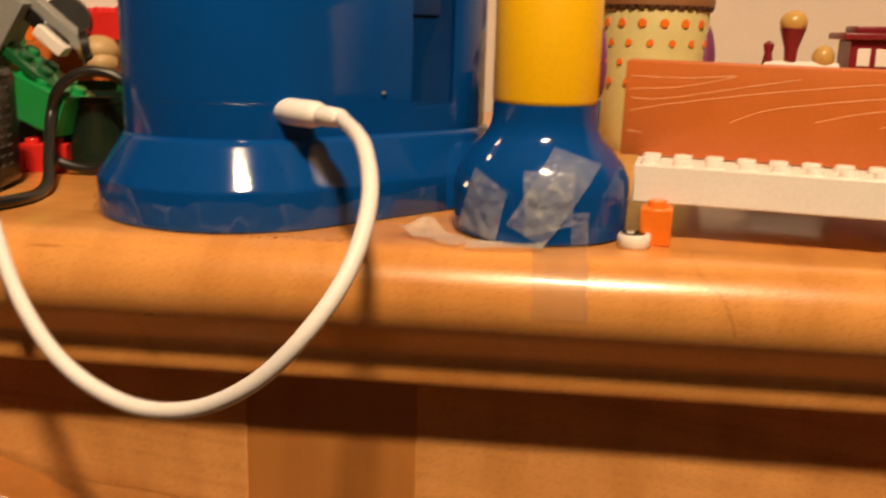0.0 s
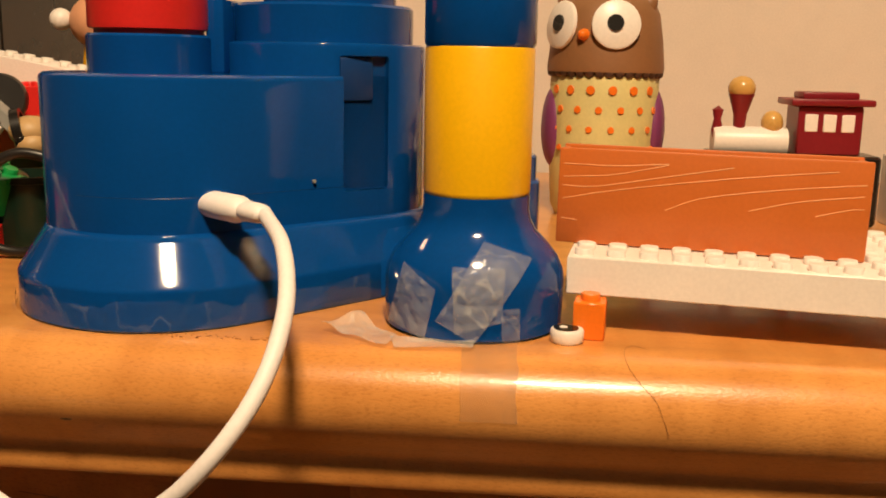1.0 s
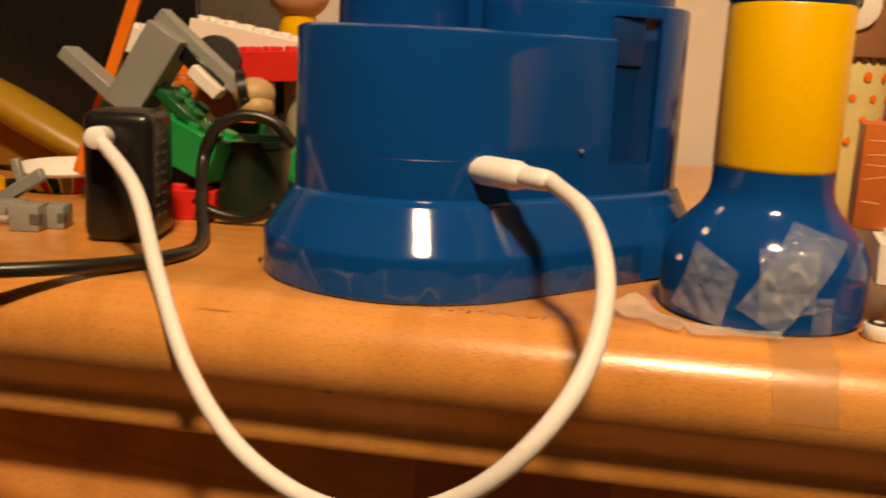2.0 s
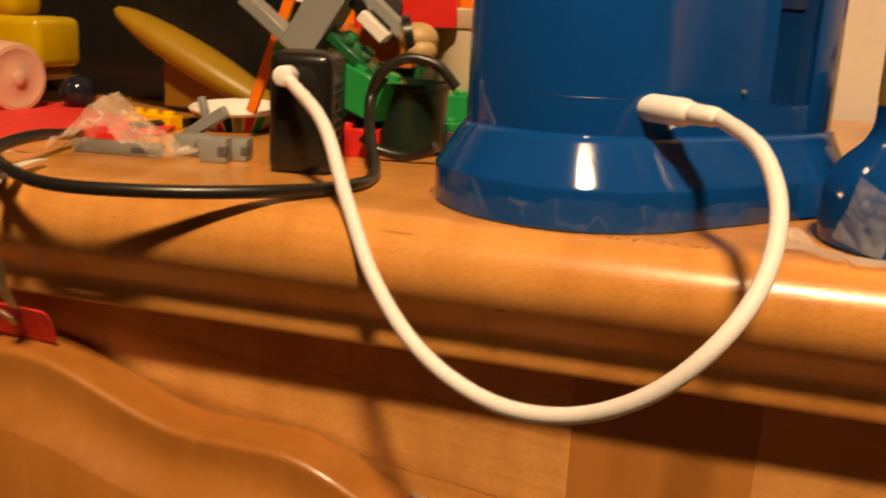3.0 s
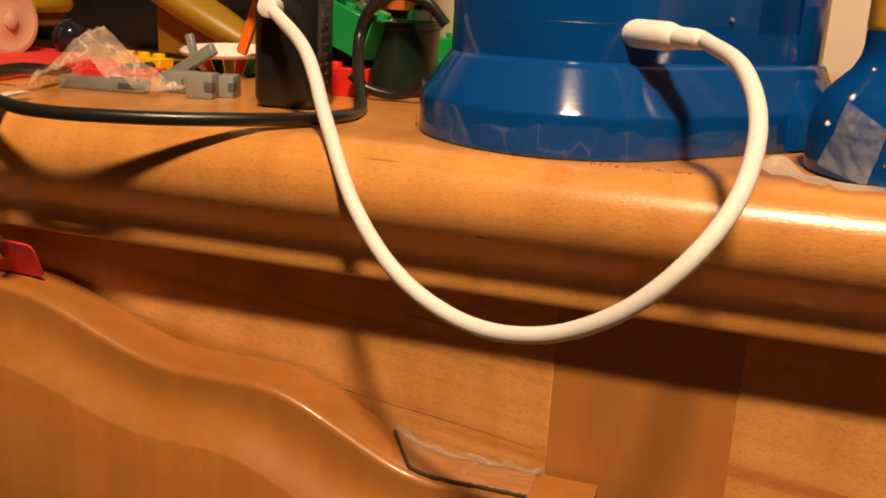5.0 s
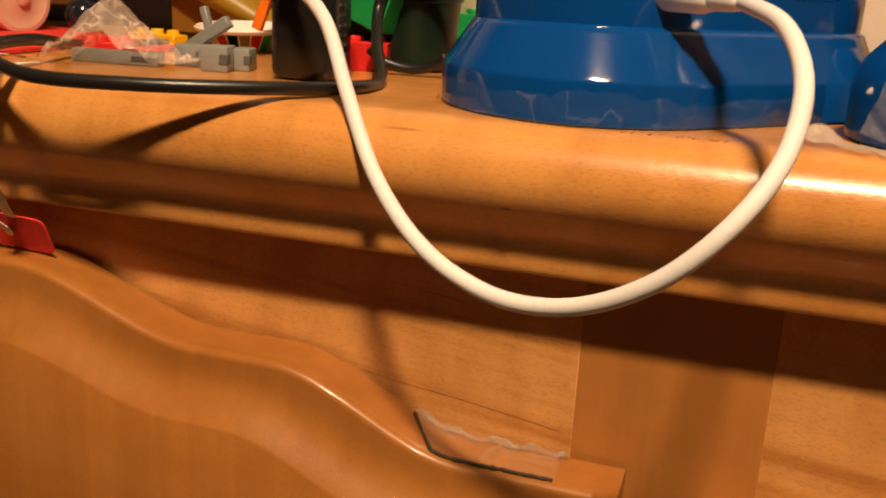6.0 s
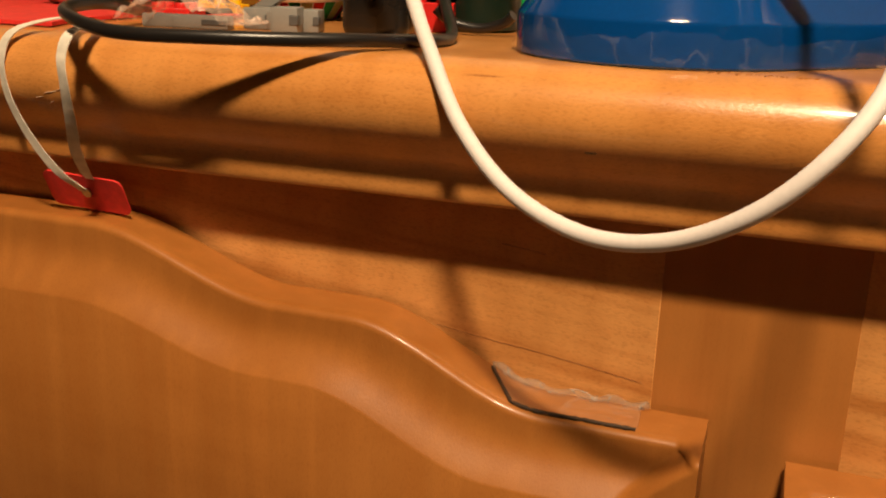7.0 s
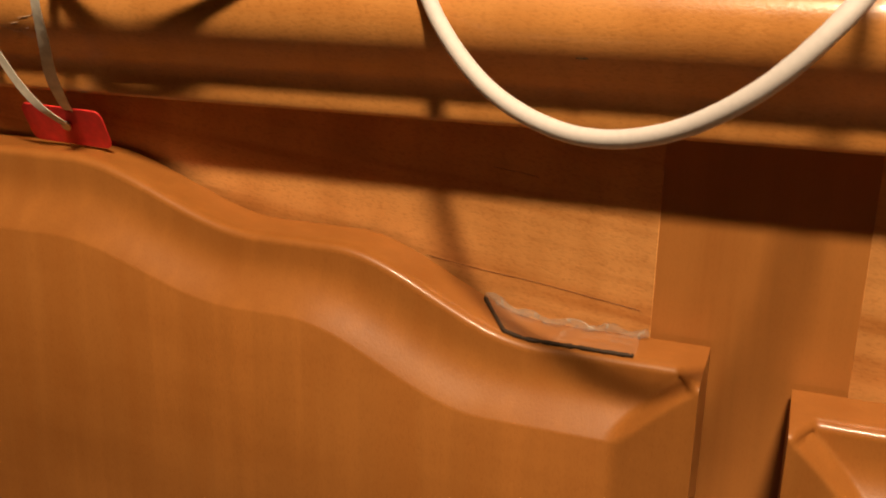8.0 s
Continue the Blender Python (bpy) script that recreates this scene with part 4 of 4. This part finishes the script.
# striped lid
lid = thing("striped_lid", "white rimmed lid with red and green stripes", "lid", (-0.2570, 0.3850, 0.0066))
lid.matrix_world = pose(-0.2570, 0.3870, 0.0002, 3, 0, 0) @ Matrix.Diagonal((1, 1, 0.7, 1))
part("dish", lathe([(0.0120, 0.0), (0.0180, 0.0105), (0.0187, 0.0112), (0.0190, 0.0125), (0.0182, 0.0135), (0.0168, 0.0125), (0.0110, 0.0015), (0, 0.0012)], n=48), WHITE, lid)
stripe = {}
for k in range(24):
    mat = (RED, GREEN, OWL_CREAM)[k % 3]
    if mat not in stripe:
        bm = bmesh.new()
        q = []
        for r, z in ((0.0122, 0.0003), (0.0180, 0.0104)):
            q.append([bm.verts.new((r * 1.012 * math.cos(a), r * 1.012 * math.sin(a), z)) for a in (-0.12, 0.12)])
        bm.faces.new((q[0][0], q[0][1], q[1][1], q[1][0]))
        bmesh.ops.solidify(bm, geom=bm.faces[:], thickness=0.0003)
        stripe[mat] = part("stripe", bm, mat, lid)
        stripe[mat].matrix_basis = pose(0, 0, 0, 0, 0, 15 * k)
    else:
        again(stripe[mat], lid, pose(0, 0, 0, 0, 0, 15 * k))

marble = tagged(part("glass_marble", ball(0.0078), plastic("dark_marble_glass", (0.012, 0.014, 0.022), 0.12)), "dark blue glossy glass marble", "marble")
marble.matrix_world = pose(-0.3420, 0.4000, 0.0078)

plane = thing("toy_boat", "long amber yellow plastic toy hull leaning on its nose", "toy", (-0.2950, 0.4200, 0))
hull_bm = ball(1.0, Matrix.Translation((0, 0, 0.024)) @ Matrix.Rotation(radians(26), 4, "Y") @ Matrix.Diagonal((0.046, 0.012, 0.0075, 1)), n=28)
part("hull", hull_bm, plastic("dull_yellow_plastic", (0.36, 0.20, 0.010), 0.4), plane)
part("cabin", slab(-0.002, 0.006, 0.0125, 0.030, 0.012, 0.020, 0), plastic("amber_plastic", (0.24, 0.11, 0.012), 0.3), plane, "amber plastic underside")

# yellow car
CAR_YELLOW = plastic("translucent_yellow_plastic", (0.60, 0.38, 0.010), 0.3)
car = thing("toy_car", "yellow plastic toy car with pale pink wheels", "toy car", (-0.3780, 0.3880, 0), 0)
part("body", box(-0.050, 0.0180, 0.0095, 0.040, 0.0165, 0.0390, 0.004, 3), CAR_YELLOW, car)
part("cabin", box(-0.040, 0.004, 0.0125, 0.034, 0.0380, 0.0560, 0.006, 3), CAR_YELLOW, car)
part("chassis", box(-0.048, 0.0150, 0.0100, 0.036, 0.0110, 0.0170, 0.001, 1), plastic("chassis_brown_plastic", (0.22, 0.09, 0.03), 0.4), car, "brown chassis")
for x, y in ((0.0225, -0.012), (0.0105, -0.0045)):
    w = part("wheel", lathe([(0.0, -0.006), (0.0125, -0.006), (0.0145, -0.0045), (0.0145, 0.0035), (0.0138, 0.005), (0.0120, 0.0055), (0.0100, 0.0045), (0.0060, 0.0045), (0.0040, 0.0058), (0, 0.006)], n=40), PINKISH, car, "pale pink wheel")
    part("hub", lathe([(0.0030, 0.0050), (0.0032, 0.0070), (0.0020, 0.0080), (0, 0.0082)], n=20), PINKISH, w, "small pinkish hub")
    w.matrix_basis = Matrix.Translation((x, y, 0.0145)) @ Matrix.Rotation(radians(-12), 4, "Z") @ Matrix.Rotation(radians(90), 4, "Y") @ Matrix.Diagonal((1, 1, 0.62, 1))

bin_ = thing("storage_bin", "black plastic storage bin behind the toys", "bin", (-0.3350, 0.5400, 0))
part("front", box(-0.110, 0.095, -0.080, -0.076, 0, 0.150, 0.001, 1), BLACK, bin_)
part("back", box(-0.110, 0.095, 0.076, 0.080, 0, 0.150, 0.001, 1), BLACK, bin_)
part("side", box(-0.110, -0.106, -0.076, 0.076, 0, 0.150, 0.001, 1), BLACK, bin_)
part("side", box(0.091, 0.095, -0.076, 0.076, 0, 0.150, 0.001, 1), BLACK, bin_)
part("base", box(-0.106, 0.091, -0.076, 0.076, 0, 0.004), BLACK, bin_)


# ---- toys behind the trough ----
def mini(x, y, z, turn, shirt, hair, sleeves, hairy, label):
    bits = [(box(-0.0060, 0.0060, -0.0035, 0.0035, 0.0, 0.0040, 0.0005, 1), shirt)]
    ring = lambda w, d, zz: [(-w, -d, zz), (w, -d, zz), (w, d, zz), (-w, d, zz)]
    bits.append((loft([ring(0.0075, 0.0038, 0.004), ring(0.0056, 0.0036, 0.0165), ring(0.0046, 0.0028, 0.0172)]), shirt))
    for s in (-1, 1):
        bits.append((tube(curve_points([(s * 0.0062, 0, 0.0155), (s * 0.0090, -0.003, 0.0110), (s * 0.0075, -0.0080, 0.0080)], 5), 0.0021, 10), sleeves))
        bits.append((ball(0.0022, pose(s * 0.0072, -0.0095, 0.0078), 1, 10), YELLOW))
    bits.append((lathe([(0.0032, 0.0172), (0.0048, 0.0182), (0.0050, 0.0195), (0.0050, 0.0250), (0.0044, 0.0265), (0, 0.0268)], n=24), YELLOW))
    if hairy == 1:
        bits.append((ball(0.0064, pose(0, 0.0012, 0.0255), 0.72), hair))
        bits.append((ball(0.0036, pose(0.0035, 0.0050, 0.0215), 1.1), hair))
    elif hairy == 2:
        bits.append((lathe([(0.0056, 0.0232), (0.0058, 0.0250), (0.0046, 0.0290), (0, 0.0300)], n=24), hair))
        bits.append((box(-0.0045, 0.0045, -0.0098, -0.0040, 0.0236, 0.0246, 0.0004, 1), hair))
    joined("toy_figure", bits, label, "toy figure", pose(x, y, z, 0, 0, turn) @ Matrix.Scale(0.86, 4))


BLONDE = plastic("blonde_hair_plastic", (0.75, 0.50, 0.12), 0.35)
carriage = brick("toy_carriage", 8, 2, 0.0300, WHITE, "white studded toy carriage under the figures", pose(0.1500, 0.4720, 0.0), category="toy vehicle")
mini(0.1600, 0.4800, 0.0317, 50, ORANGE, BLONDE, ORANGE, 1, "small toy figure with blonde hair and orange shirt")
mini(0.1830, 0.4800, 0.0317, -50, WHITE, RED, WHITE, 2, "small toy figure with a red cap and white shirt")

engine = thing("toy_engine", "maroon toy locomotive with a gold chimney", "toy train", (0.0850, 0.4800, 0))
engine.matrix_world = pose(0.0850, 0.4800, 0) @ Matrix.Diagonal((1.12, 1.12, 1.16, 1))
part("base", box(-0.012, 0.052, -0.010, 0.010, 0, 0.0260, 0.001, 1), BLACK, engine)
part("boiler", lathe([(0.0050, -0.010), (0.0055, -0.009), (0.0055, 0.018), (0, 0.0185)], n=24, m=pose(0, 0, 0.0300, 0, 90, 0)), WHITE, engine, "pale boiler")
chimney = part("chimney", lathe([(0.0022, 0.0340), (0.0026, 0.0400), (0.0040, 0.0445), (0.0050, 0.0475)], n=24), MAROON, engine)
part("cap", ball(0.0052, pose(0, 0, 0.0495), 0.9), GOLD, chimney, "gold chimney cap")
part("lamp", lathe([(0.0014, 0.030), (0.0022, 0.034), (0.0014, 0.038), (0.0022, 0.0415), (0, 0.043)], -0.0085, 0, n=16), MAROON, engine)
part("dome", ball(0.0042, pose(0.0125, 0, 0.0370), 1.1), GOLD, engine)
cab = part("cab", box(0.0200, 0.0440, -0.0085, 0.0085, 0.0260, 0.0440, 0.0006, 1), MAROON, engine)
for k in range(3):
    part("window", box(0.0225 + 0.0068 * k, 0.0273 + 0.0068 * k, -0.0089, -0.0083, 0.0345, 0.0410, 0.0003, 1), WHITE, cab, "white window")
roof = part("roof", box(0.0165, 0.0475, -0.0110, 0.0110, 0.0440, 0.0465, 0.0008, 2), MAROON, engine)
part("roof_top", box(0.0215, 0.0425, -0.0070, 0.0070, 0.0463, 0.0490, 0.0008, 2), MAROON, roof)

doll = joined("toy_doll", [(lathe([(0.0085, 0), (0.0095, 0.004), (0.0075, 0.018), (0, 0.019)], n=28), YELLOW), (ball(0.0135, pose(0, 0, 0.0280), 0.9), plastic("peach_plastic", (0.72, 0.36, 0.20), 0.5)), (ball(0.0048, pose(-0.0165, -0.004, 0.0290), 1), WHITE)],
              "small peach and yellow plastic toy on the heap", "toy", pose(-0.1960, 0.4680, 0.0520))
brick("toy_brick", 4, 4, 0.0520, DARK_GREEN, "stacked dark green building bricks behind the heap", pose(-0.2120, 0.4520, 0.0), group="bricks of the heap", studs=False)
